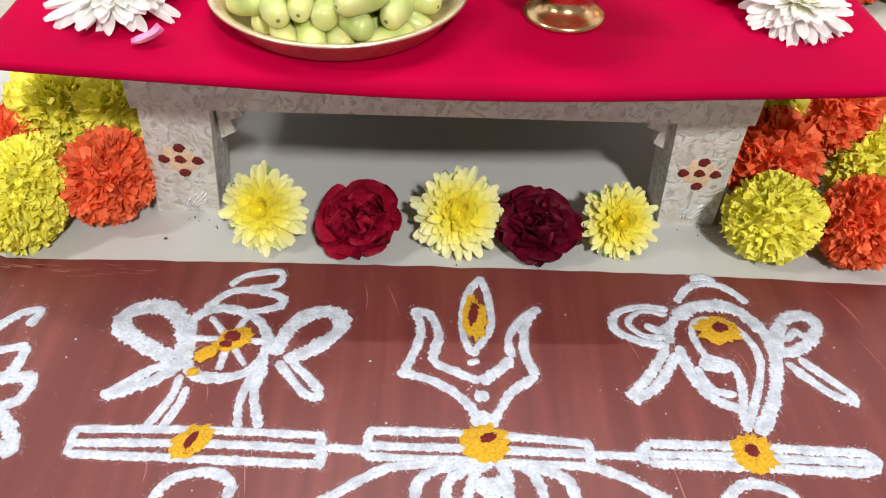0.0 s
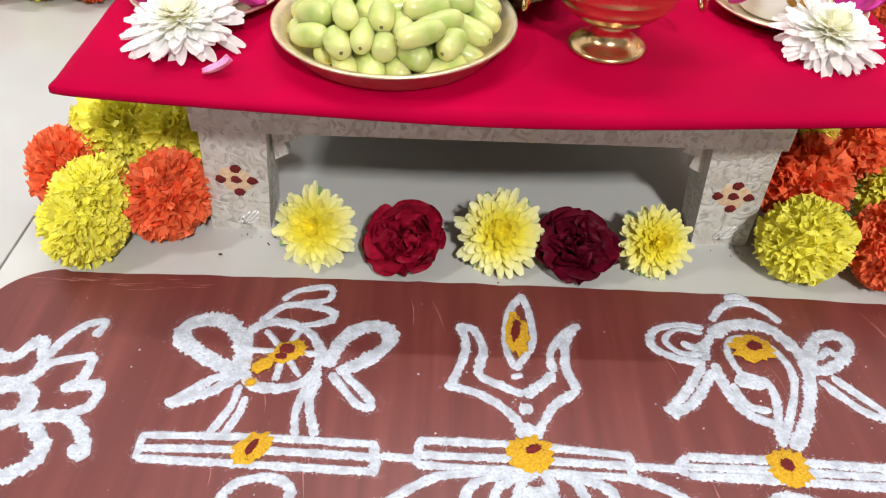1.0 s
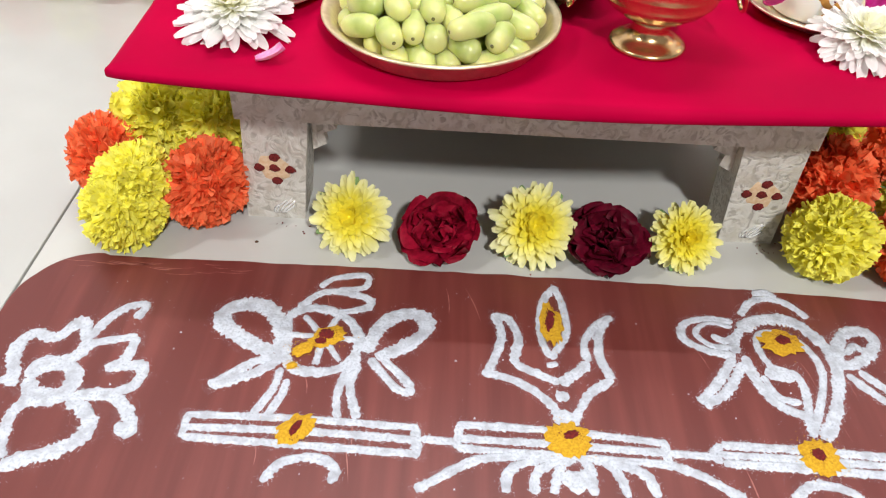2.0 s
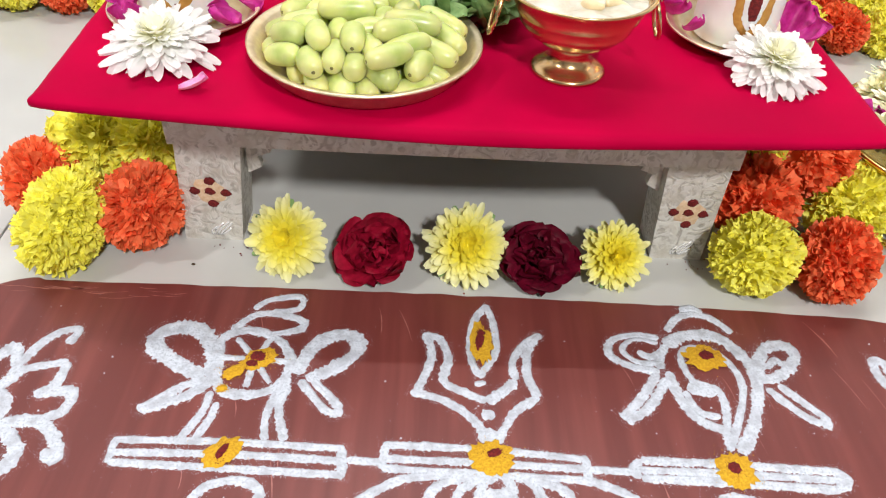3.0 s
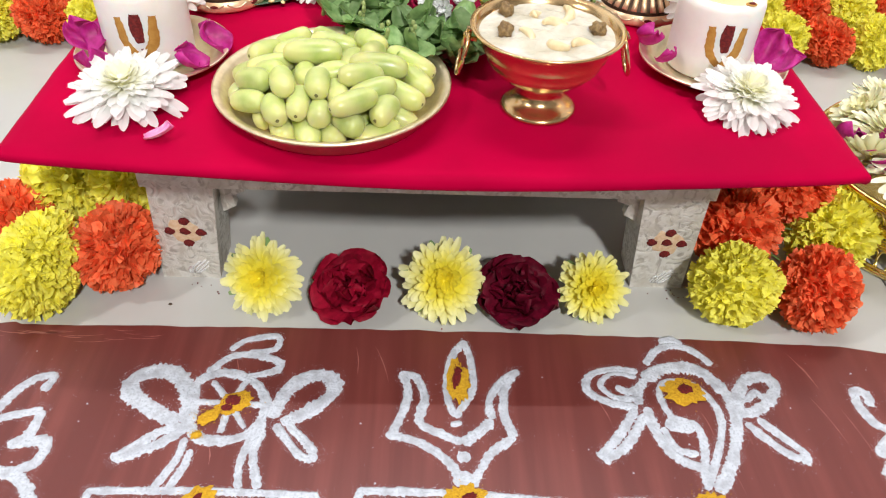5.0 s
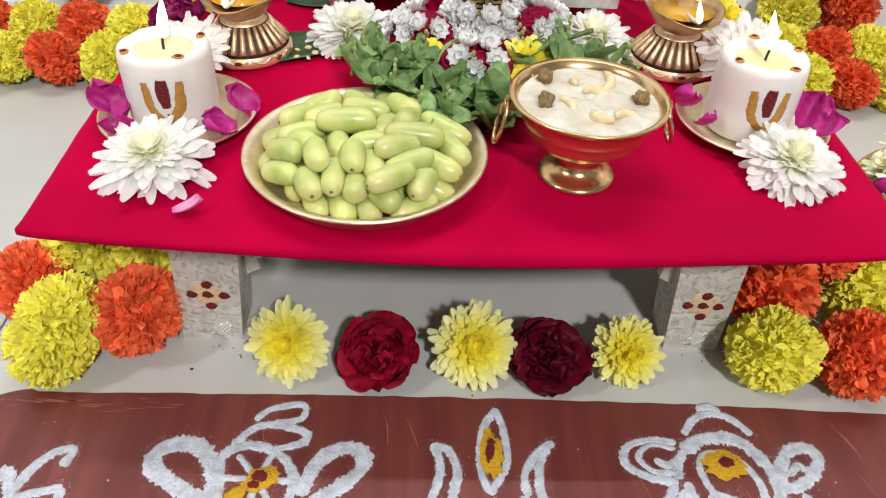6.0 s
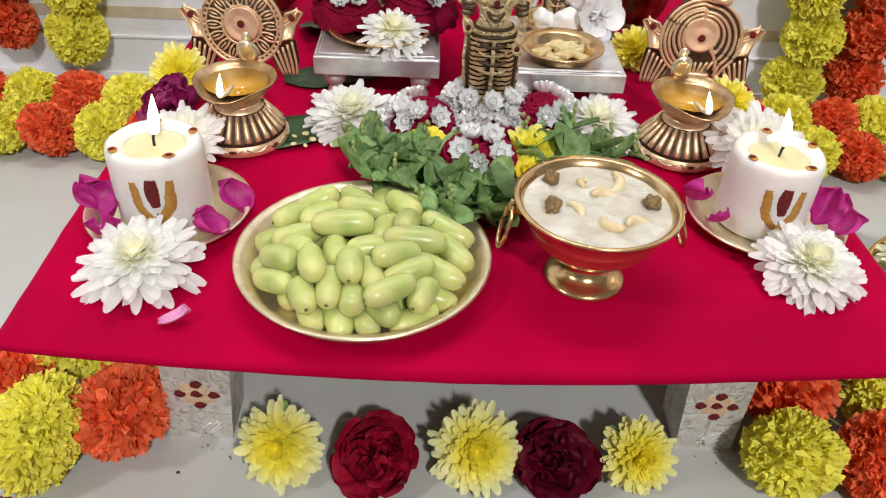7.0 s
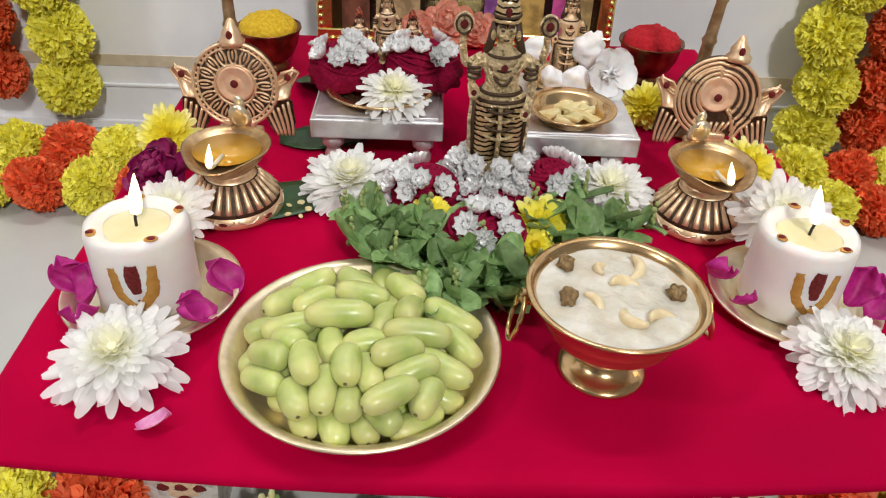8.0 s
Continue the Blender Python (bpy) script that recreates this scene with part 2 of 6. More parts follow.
def box(x0, x1, y0, y1, z0, z1, b=0.001):
    """A block with chamfered edges."""
    v, f = [], []
    bm = bmesh.new()
    bmesh.ops.create_cube(bm, size=1)
    for p in bm.verts:
        p.co = ((x0 + x1) / 2 + p.co.x * (x1 - x0), (y0 + y1) / 2 + p.co.y * (y1 - y0), (z0 + z1) / 2 + p.co.z * (z1 - z0))
    if b:
        bmesh.ops.bevel(bm, geom=list(bm.edges), offset=b, segments=2, profile=0.5, affect="EDGES")
    bm.verts.index_update()
    v = [tuple(p.co) for p in bm.verts]
    f = [tuple(q.index for q in g.verts) for g in bm.faces]
    bm.free()
    return v, f


def ball(rx, ry, rz, n=16, k=10):
    v, f = [(0, 0, -rz)], []
    for j in range(1, k):
        t = math.pi * j / k - math.pi / 2
        for i in range(n):
            a = 2 * math.pi * i / n
            v.append((rx * math.cos(t) * math.cos(a), ry * math.cos(t) * math.sin(a), rz * math.sin(t)))
    v.append((0, 0, rz))
    for i in range(n):
        f.append((0, 1 + (i + 1) % n, 1 + i))
        f.append((len(v) - 1, 1 + (k - 2) * n + i, 1 + (k - 2) * n + (i + 1) % n))
    for j in range(k - 2):
        for i in range(n):
            f.append((1 + j * n + i, 1 + j * n + (i + 1) % n, 1 + (j + 1) * n + (i + 1) % n, 1 + (j + 1) * n + i))
    return v, f


def tube(points, radius, n=8, closed=False):
    """A round rod along points; radius may be a function of 0..1."""
    pts = [Vector(p) for p in points]
    v, f = [], []
    c = len(pts)
    for i, p in enumerate(pts):
        a = pts[(i - 1) % c] if closed else pts[max(i - 1, 0)]
        b = pts[(i + 1) % c] if closed else pts[min(i + 1, c - 1)]
        d = (b - a).normalized()
        s = d.cross(Vector((0.03, 0.02, 1)) if abs(d.z) < 0.9 else Vector((1, 0.05, 0))).normalized()
        u = s.cross(d)
        r = radius(i / max(c - 1, 1)) if callable(radius) else radius
        for j in range(n):
            t = 2 * math.pi * j / n
            v.append(p + r * (math.cos(t) * s + math.sin(t) * u))
    for i in range(c if closed else c - 1):
        for j in range(n):
            f.append((i * n + j, i * n + (j + 1) % n, ((i + 1) % c) * n + (j + 1) % n, ((i + 1) % c) * n + j))
    if not closed:
        f.append(tuple(range(n))[::-1])
        f.append(tuple(range((c - 1) * n, c * n)))
    return v, f


def smooth_line(points, step):
    """Even points along a smooth line through the given ones."""
    p = [Vector(q) for q in points]
    p = [2 * p[0] - p[1]] + p + [2 * p[-1] - p[-2]]
    out = []
    for a, b, c, d in zip(p, p[1:], p[2:], p[3:]):
        n = max(2, int((c - b).length / step))
        for i in range(n):
            t = i / n
            out.append(0.5 * (2 * b + (c - a) * t + (2 * a - 5 * b + 4 * c - d) * t * t + (3 * b - a - 3 * c + d) * t ** 3))
    out.append(p[-2])
    return out


def petal(length, width, cup=0.25, bend=0.5, blunt=0.6, rows=7, cols=4, ruffle=0.0, rng=random):
    """A round-tipped petal from the origin along +y that bends up (bend, radians) and is cupped across."""
    v, f = [], []
    y = z = 0.0
    ang = last = 0.0
    ph = rng.uniform(0, 6)
    for i in range(rows + 1):
        s = 1 - (1 - i / rows) ** 1.7
        ang = bend * s
        y += math.cos(ang) * length * (s - last)
        z += math.sin(ang) * length * (s - last)
        last = s
        w = width * 0.5 * (0.3 + 0.7 * math.sin(min(1, s / blunt) * math.pi / 2))
        if s > blunt:
            w *= math.sqrt(1 - (0.94 * (s - blunt) / (1 - blunt)) ** 2)
        for j in range(cols + 1):
            q = 2 * j / cols - 1
            lift = cup * width * 0.5 * q * q + ruffle * width * math.sin(ph + 5 * q + 4 * s) * s
            v.append((q * w, y - math.sin(ang) * lift, z + math.cos(ang) * lift))
    for i in range(rows):
        for j in range(cols):
            a = i * (cols + 1) + j
            f.append((a, a + 1, a + cols + 2, a + cols + 1))
    return v, f


def rot(rx=0, ry=0, rz=0):
    return Euler((radians(rx), radians(ry), radians(rz))).to_matrix().to_4x4()


# ---- structure ----
TOP = 0.170
def slab(name, x0, x1, y0, y1, z0, z1, mat, label, category):
    return tagged(part(name, Shape().add(*box(x0, x1, y0, y1, z0, z1, 0)), mat, None, label, False), category=category, kind="structure")


WALL_Y = 0.61
slab("wall_north", -2.2, 2.2, WALL_Y, WALL_Y + 0.1, -0.02, 2.7, wall_mat, "white wall behind the altar with a faint seam", "wall")
# added room shell out of view; its dark tone limits the fill light
slab("wall_south", -2.2, 2.2, -2.9, -2.8, -0.02, 2.7, low_bounce_wall_mat, "plain grey room wall out of view, toned down to limit bounced light", "wall")
slab("wall_west", -2.3, -2.2, -2.9, 0.71, -0.02, 2.7, low_bounce_wall_mat, "plain grey room wall out of view, toned down to limit bounced light", "wall")
slab("wall_east", 2.2, 2.3, -2.9, 0.71, -0.02, 2.7, low_bounce_wall_mat, "plain grey room wall out of view, toned down to limit bounced light", "wall")
slab("ceiling", -2.3, 2.3, -2.9, 0.71, 2.7, 2.8, ceiling_mat, "plain grey ceiling out of view, toned down to limit bounced light", "ceiling")
floor = slab("floor", -2.3, 2.3, -2.9, 0.71, -0.06, -0.004, grout_mat, "off-white glazed floor tiles with dark thin joints", "floor")
tile_mesh = Shape().add(*box(-0.3775, 0.3775, -0.3775, 0.3775, -0.0038, 0.0, 0.0008)).mesh("tile", tile_mat, False)
for i in range(-3, 4):
    for j in range(-4, 1):
        part("tile", tile_mesh, None, floor, m=pose(0.012 + 0.757 * i, 0.0505 + 0.757 * j, 0))

cut_mesh = Shape().add(*box(-0.3775, 0.3775, 0.4295, WALL_Y - 0.0065, -0.0038, 0.0, 0.0008)).mesh("tile", tile_mat, False)
for i in range(-3, 4):
    part("tile", cut_mesh, None, floor, m=pose(0.012 + 0.757 * i, 0, 0))

# masking tape and folds of the sheet on the wall
tape_mat = material("beige_tape", (0.6, 0.5, 0.36), (0.68, 0.58, 0.44), rough=0.6, grain=80)
tape = Shape().add(*box(-0.75, 0.75, WALL_Y - 0.0016, WALL_Y - 0.0002, 0.088, 0.103, 0))
tagged(part("tape_strip", tape, tape_mat, None, "beige strip of tape along the white wall", False), category="tape", kind="structure")
skirt = Shape()
skirt.add(*box(-2.19, 2.19, WALL_Y - 0.006, WALL_Y - 0.0002, 0.0, 0.012, 0.001))
skirt.add(*box(-2.19, 2.19, WALL_Y - 0.004, WALL_Y - 0.0002, 0.060, 0.064, 0.001))
tagged(part("baseboard", skirt, wall_mat, None, "low white skirting ledge at the wall", False), category="baseboard", kind="structure")


# ---- painted panel and powder drawing ----
def painted_panel():
    """Red paint on the floor, rounded corners, brushed edge."""
    x0, x1, y0, y1, r = -0.366, 0.420, -0.75, -0.0535, 0.055
    loop = []
    for i in range(61):
        loop.append((x0 + r + (x1 - 0.125 - x0 - r) * i / 60, y1 - 0.0085 * (i / 60) ** 4 - 0.003 * (1 - i / 60) ** 2))
    for i in range(1, 25):
        a = math.pi / 2 * (1 - i / 24)
        loop.append((x1 - 0.125 + 0.125 * math.cos(a), y1 - 0.0085 - 0.05 + 0.05 * math.sin(a)))
    loop += [(x1, y) for y in np.linspace(y1 - 0.06, y0, 30)]
    loop += [(x, y0) for x in np.linspace(x1, x0, 40)][1:]
    loop += [(x0, y) for y in np.linspace(y0, y1 - r, 30)][1:]
    for i in range(1, 16):
        a = math.pi - math.pi / 2 * i / 16
        loop.append((x0 + r + r * math.cos(a), y1 - r + r * math.sin(a)))
    out = []
    for x, y in loop:
        k = noise.noise((x * 40, y * 40, 0)) * 0.0016 + noise.noise((x * 200, y * 200, 3)) * 0.0006
        out.append((x, y + k, 0.0009))
    n = len(out)
    inner = [(x * 0.998 + 0.00005, (y + 0.4) * 0.998 - 0.4, 0.0013) for x, y, _ in out]
    s = Shape().add(out + inner, [(i, (i + 1) % n, n + (i + 1) % n, n + i) for i in range(n)] + [tuple(range(n, 2 * n))])
    s.add([(x, y, 0.0002) for x, y, _ in out] + out, [(i, (i + 1) % n, n + (i + 1) % n, n + i) for i in range(n)])
    ob = part("painted_panel", s, red_paint, None, "brick red painted panel with rounded corners on the tiled floor", False)
    streaky = material("thin_red_paint", (0.34, 0.11, 0.09), (0.42, 0.17, 0.14), rough=0.5, grain=300)
    rng = random.Random(4)
    marks = [(rng.uniform(-0.34, -0.20), -0.060 - abs(rng.gauss(0, 0.008)), rng.uniform(0.01, 0.035), rng.uniform(-5, 5)) for _ in range(16)]
    marks += [(rng.uniform(-0.30, 0.35), rng.uniform(-0.23, -0.08), rng.uniform(0.015, 0.05), rng.uniform(96, 112)) for _ in range(26)]
    for x, y, ln, turn in marks:
        w, n = rng.uniform(0.00018, 0.0005), 10
        st = Shape()
        for k in range(n + 1):
            q = 2 * k / n - 1
            b = w * (1 - q * q) * rng.uniform(0.4, 1.2)
            st.v += [(q * ln / 2, 0.0012 * q * q - b, 0), (q * ln / 2, 0.0012 * q * q + b, 0)]
        st.f += [(2 * k, 2 * k + 2, 2 * k + 3, 2 * k + 1) for k in range(n)]
        part("brush_streak", st, streaky, ob, "paler brush streak", m=pose(x, y, 0.00145, 0, 0, turn))
    return tagged(ob, category="floor painting", kind="structure")


painted_panel()
FL = 0.0013


def stroke(m, w, pts):
    """A line of poured powder: a low mound, w mm half wide, with crumbling edges; points in mm on the floor."""
    line = smooth_line([(x / 1000, y / 1000, 0) for x, y in pts], 0.0012)
    w = w / 1000 * 1.0
    v, f = [], []
    c = 8
    n = len(line)
    for i, p in enumerate(line):
        d = line[min(i + 1, n - 1)] - line[max(i - 1, 0)]
        d = d.normalized() if d.length > 0 else Vector((1, 0, 0))
        s = Vector((-d.y, d.x, 0))
        end = min(1, 0.45 + min(i, n - 1 - i) * 0.0012 / w)
        lw = w * end * (1 + 0.25 * noise.noise((p.x * 60, p.y * 60, w)))
        for j in range(c + 1):
            q = 2 * j / c - 1
            q += (0.34 * noise.noise((p.x * 420, p.y * 420, j * 2.3)) + random.uniform(-0.34, 0.26)) if j in (0, c) else 0.05 * random.uniform(-1, 1)
            z = 0.0015 * (1 - q * q) * (0.75 + 0.5 * noise.noise((p.x * 250, p.y * 250, j)))
            z -= 0.0005 * math.exp(-(q / 0.3) ** 2) * (w > 0.0028)
            e = p + s * lw * q
            v.append((e.x, e.y, FL + max(z, -0.0002) if j not in (0, c) else FL - 0.0003))
    for i in range(n - 1):
        for j in range(c):
            a = i * (c + 1) + j
            f.append((a, a + 1, a + c + 2, a + c + 1))
    m.add(v, f)
    for i in range(int(n * 10)):
        p = random.choice(line)
        a, r = random.uniform(0, 6.3), w * (0.9 + abs(random.gauss(0, 0.42)))
        grain(m, p.x + r * math.cos(a), p.y + r * math.sin(a), random.uniform(0.00012, 0.0004))


def grain(m, x, y, r):
    m.add([(x - r, y - r * 0.6, FL - 0.0001), (x + r, y - r * 0.5, FL - 0.0001), (x, y + r, FL - 0.0001), (x, y, FL + r)], [(0, 1, 3), (1, 2, 3), (2, 0, 3)])


def heap(m, x, y, rx, ry, turn, h):
    """A small irregular heap of powder; centre and radii in mm."""
    x, y, rx, ry = x / 1000, y / 1000, rx / 1000, ry / 1000
    v, f = [(x, y, FL + h)], []
    n, k = 40, 5
    for j in range(1, k + 1):
        for i in range(n):
            a = 2 * math.pi * i / n
            e = 1 + 0.16 * noise.noise((math.cos(a) * 2.5 + x * 90, math.sin(a) * 2.5, y * 90)) + (random.uniform(-0.16, 0.16) if j == k else 0)
            px, py = rx * e * j / k * math.cos(a), ry * e * j / k * math.sin(a)
            t = radians(turn)
            z = h * (1 - (j / k) ** 2) * random.uniform(0.8, 1.2) if j < k else -0.0003
            v.append((x + px * math.cos(t) - py * math.sin(t), y + px * math.sin(t) + py * math.cos(t), FL + z))
    for i in range(n):
        f.append((0, 1 + i, 1 + (i + 1) % n))
    for j in range(k - 1):
        for i in range(n):
            f.append((1 + j * n + i, 1 + (j + 1) * n + i, 1 + (j + 1) * n + (i + 1) % n, 1 + j * n + (i + 1) % n))
    m.add(v, f)
    for i in range(40):
        a, r = random.uniform(0, 6.3), abs(random.gauss(0, 0.35)) + 0.9
        grain(m, x + rx * r * math.cos(a), y + ry * r * math.sin(a), random.uniform(0.0002, 0.0005))


def wheel_motif(m):
    stroke(m, 4, [(-164, -126), (-164, -108), (-148, -100), (-126, -107), (-113, -127), (-118, -148), (-132, -157), (-152, -156), (-164, -142), (-164, -126)])
    stroke(m, 2.5, [(-138, -127), (-164, -126)])
    stroke(m, 2.5, [(-138, -127), (-154, -108)])
    stroke(m, 2.5, [(-138, -127), (-130, -106)])
    stroke(m, 2.5, [(-138, -127), (-112, -128)])
    stroke(m, 2.5, [(-138, -127), (-124, -148)])
    stroke(m, 2.5, [(-138, -127), (-140, -152)])
    stroke(m, 3.5, [(-160, -101), (-146, -85), (-128, -83), (-110, -89), (-112, -98), (-130, -103)])
    stroke(m, 3, [(-148, -79), (-138, -69), (-115, -64), (-115, -77), (-134, -81)])
    stroke(m, 7, [(-170, -144), (-188, -135), (-206, -123), (-212, -111), (-202, -101), (-186, -100), (-176, -108), (-166, -126), (-164, -145)])
    stroke(m, 4, [(-166, -146), (-182, -153), (-198, -167), (-206, -173)])
    stroke(m, 4, [(-164, -149), (-180, -162), (-204, -174)])
    stroke(m, 3, [(-162, -156), (-164, -173), (-173, -194)])
    stroke(m, 3, [(-156, -165), (-158, -178), (-164, -194)])
    stroke(m, 3, [(-111, -143), (-120, -162), (-122, -177), (-120, -193)])
    stroke(m, 3.5, [(-112, -148), (-115, -166), (-112, -179), (-107, -193)])
    stroke(m, 6, [(-108, -139), (-100, -115), (-86, -102), (-70, -103), (-68, -117), (-82, -132), (-100, -143)])
    stroke(m, 3.5, [(-104, -144), (-86, -166), (-75, -172)])
    stroke(m, 3.5, [(-96, -143), (-82, -157), (-74, -167)])
    stroke(m, 6, [(-78, -170), (-73, -167)])
    stroke(m, 5, [(-164, -149), (-164, -140), (-164, -126)])

def trident_motif(m):
    stroke(m, 3.5, [(-24, -150), (-15, -124), (-15, -109), (-20, -97)])
    stroke(m, 3.5, [(-20, -97), (-8, -102), (-2, -119), (-5, -140), (11, -150), (24, -156)])
    stroke(m, 4.5, [(24, -157), (38, -145), (45, -137)])
    stroke(m, 3.5, [(45, -137), (44, -120), (54, -103), (66, -93)])
    stroke(m, 3.5, [(66, -93), (56, -109), (54, -132), (60, -151)])
    stroke(m, 3.5, [(60, -151), (44, -163), (34, -180), (29, -189)])
    stroke(m, 3.5, [(-28, -150), (-4, -157), (16, -173), (22, -189)])
    stroke(m, 3, [(27, -65), (16, -86), (14, -116), (19, -134)])
    stroke(m, 3, [(27, -65), (32, -86), (32, -112), (19, -136)])
    stroke(m, 2.5, [(16, -142), (24, -140)])
    stroke(m, 4.5, [(20, -168), (29, -166)])
    stroke(m, 6, [(24, -178), (26, -189)])

def conch_motif(m):
    stroke(m, 3.5, [(163, -85), (172, -73), (184, -66), (201, -69), (214, -84)])
    stroke(m, 3.5, [(178, -62), (188, -59), (196, -64)])
    stroke(m, 6, [(158, -98), (178, -88), (201, -89), (218, -110)])
    stroke(m, 3.5, [(156, -92), (138, -90), (120, -96), (116, -110), (130, -120), (150, -124)])
    stroke(m, 2.5, [(154, -97), (137, -94), (126, -105), (136, -116), (154, -116)])
    stroke(m, 3, [(137, -106), (146, -111), (152, -106)])
    stroke(m, 4, [(148, -126), (130, -151), (115, -166)])
    stroke(m, 4, [(154, -130), (136, -156), (118, -169)])
    stroke(m, 4, [(152, -122), (152, -112), (160, -98)])
    stroke(m, 5, [(218, -107), (218, -135), (206, -166), (190, -191)])
    stroke(m, 3, [(184, -136), (172, -131), (168, -111), (176, -101), (194, -103), (206, -121), (206, -140), (194, -168), (182, -189)])
    stroke(m, 4, [(156, -124), (160, -149), (169, -165), (184, -174), (184, -186)])
    stroke(m, 6, [(167, -136), (178, -141), (188, -136)])
    stroke(m, 3, [(164, -141), (170, -158), (184, -162)])
    stroke(m, 3, [(188, -136), (190, -150), (186, -173)])
    stroke(m, 5, [(220, -126), (232, -101), (247, -94), (256, -101), (248, -115), (234, -126), (222, -128)])
    stroke(m, 3, [(230, -117), (239, -109), (243, -114)])
    stroke(m, 3.5, [(224, -136), (243, -158), (254, -165)])
    stroke(m, 3.5, [(234, -132), (250, -151), (260, -162)])
    stroke(m, 6, [(252, -166), (260, -162)])

def bar_motif(m):
    stroke(m, 3, [(-214, -196), (-143, -195), (-68, -197)])
    stroke(m, 3, [(-213, -205), (-140, -204), (-66, -206)])
    stroke(m, 3, [(-212, -212), (-136, -214), (-66, -216)])
    stroke(m, 3, [(-213, -196), (-212, -213)])
    stroke(m, 3.5, [(-70, -196), (-68, -216)])
    stroke(m, 3, [(-66, -205), (-45, -206)])
    stroke(m, 3, [(-44, -193), (20, -194), (88, -199)])
    stroke(m, 3, [(-44, -203), (20, -204), (86, -206)])
    stroke(m, 3, [(-44, -210), (20, -212), (90, -214)])
    stroke(m, 3, [(-42, -192), (-44, -211)])
    stroke(m, 3, [(86, -198), (86, -215)])
    stroke(m, 3, [(88, -206), (120, -207)])
    stroke(m, 3.5, [(122, -198), (180, -199), (252, -202)])
    stroke(m, 3, [(118, -205), (180, -206), (252, -208)])
    stroke(m, 3.5, [(120, -211), (178, -212), (246, -215)])
    stroke(m, 3, [(122, -198), (115, -205), (120, -211)])
    stroke(m, 4, [(249, -202), (254, -208), (245, -215)])

def left_lotus(m):
    stroke(m, 4, [(-296, -140), (-290, -122), (-280, -109), (-268, -106), (-270, -120)])
    stroke(m, 5, [(-330, -178), (-340, -152), (-334, -137), (-318, -140), (-306, -125), (-296, -143), (-300, -156), (-320, -170)])
    stroke(m, 4, [(-300, -158), (-290, -143), (-274, -138), (-264, -135)])
    stroke(m, 4.5, [(-264, -136), (-266, -156), (-274, -163), (-254, -160), (-252, -174), (-264, -183), (-288, -186)])
    stroke(m, 6, [(-322, -175), (-318, -162), (-300, -163), (-292, -177), (-300, -187), (-314, -186), (-322, -175)])
    stroke(m, 4, [(-320, -190), (-304, -192), (-288, -185)])
    stroke(m, 5, [(-288, -186), (-264, -185), (-248, -200), (-245, -212), (-254, -206)])
    stroke(m, 6, [(-290, -189), (-274, -200), (-270, -214), (-282, -226), (-300, -233), (-310, -240)])
    stroke(m, 4, [(-312, -188), (-320, -203), (-316, -225), (-312, -234)])
    stroke(m, 4, [(-339, -176), (-326, -180)])

def right_lotus(m):
    stroke(m, 4, [(314, -103), (312, -120), (320, -137), (342, -144)])
    stroke(m, 4, [(314, -103), (322, -110), (320, -120)])
    stroke(m, 3, [(347, -143), (340, -127), (340, -114)])
    stroke(m, 5, [(340, -113), (352, -122), (364, -122), (386, -110)])
    stroke(m, 4, [(346, -144), (322, -148), (310, -158), (324, -161)])
    stroke(m, 5, [(326, -159), (310, -175), (320, -188), (340, -188)])
    stroke(m, 5, [(361, -146), (347, -150), (340, -163), (348, -172)])
    stroke(m, 4, [(340, -189), (322, -196), (312, -212)])

def lower_motif(m):
    stroke(m, 3.5, [(-15, -239), (-12, -224), (5, -215), (26, -211)])
    stroke(m, 3.5, [(2, -239), (5, -224), (22, -213)])
    stroke(m, 3.5, [(13, -238), (20, -219), (29, -212)])
    stroke(m, 3.5, [(38, -238), (36, -219), (31, -212)])
    stroke(m, 3.5, [(58, -238), (52, -219), (38, -212)])
    stroke(m, 3.5, [(76, -237), (70, -222), (48, -214)])
    stroke(m, 6, [(22, -223), (28, -230), (36, -223)])
    stroke(m, 3.5, [(-68, -240), (-32, -218), (2, -213)])
    stroke(m, 3.5, [(83, -213), (105, -221), (128, -236)])
    stroke(m, 3.5, [(-158, -240), (-148, -226), (-128, -222), (-116, -229), (-118, -239)])
    stroke(m, 3.5, [(156, -234), (172, -223), (192, -226), (200, -235)])


drawing = thing("powder_drawing", "white rice powder floor drawing dotted with turmeric and vermilion", "rangoli")
for name, draw in (("wheel_motif", wheel_motif), ("trident_motif", trident_motif), ("conch_motif", conch_motif), ("bar_motif", bar_motif),
                   ("lotus_motif", left_lotus), ("lotus_motif", right_lotus), ("petal_motif", lower_motif)):
    shape = Shape()
    draw(shape)
    part(name, shape, powder_mat, drawing)
loose = Shape()
for _ in range(700):
    grain(loose, random.uniform(-0.33, 0.38), random.uniform(-0.3, -0.07), random.uniform(0.0001, 0.0004))
for _ in range(46):
    grain(loose, random.uniform(-0.3, 0.33), random.uniform(-0.26, -0.08), random.uniform(0.0006, 0.0011))
tagged(part("loose_powder", loose, powder_mat, drawing), kind="stuff")
FL += 0.0012
for x, y, rx, ry, t in ((-144, -203, 13, 9, 40), (26, -200, 14.5, 13, 0), (182, -204, 13, 13, 0), (-136, -127, 13, 9, 30), (-150, -139, 9, 5, 40), (22, -104, 8, 19, 4), (186, -110, 15, 11, 0), (-155, -154, 4, 3, 20)):
    part("turmeric_dot", (lambda s: (heap(s, x, y, rx, ry, t, 0.0016), s)[1])(Shape()), turmeric_mat, drawing, "orange turmeric dab")
FL += 0.0012
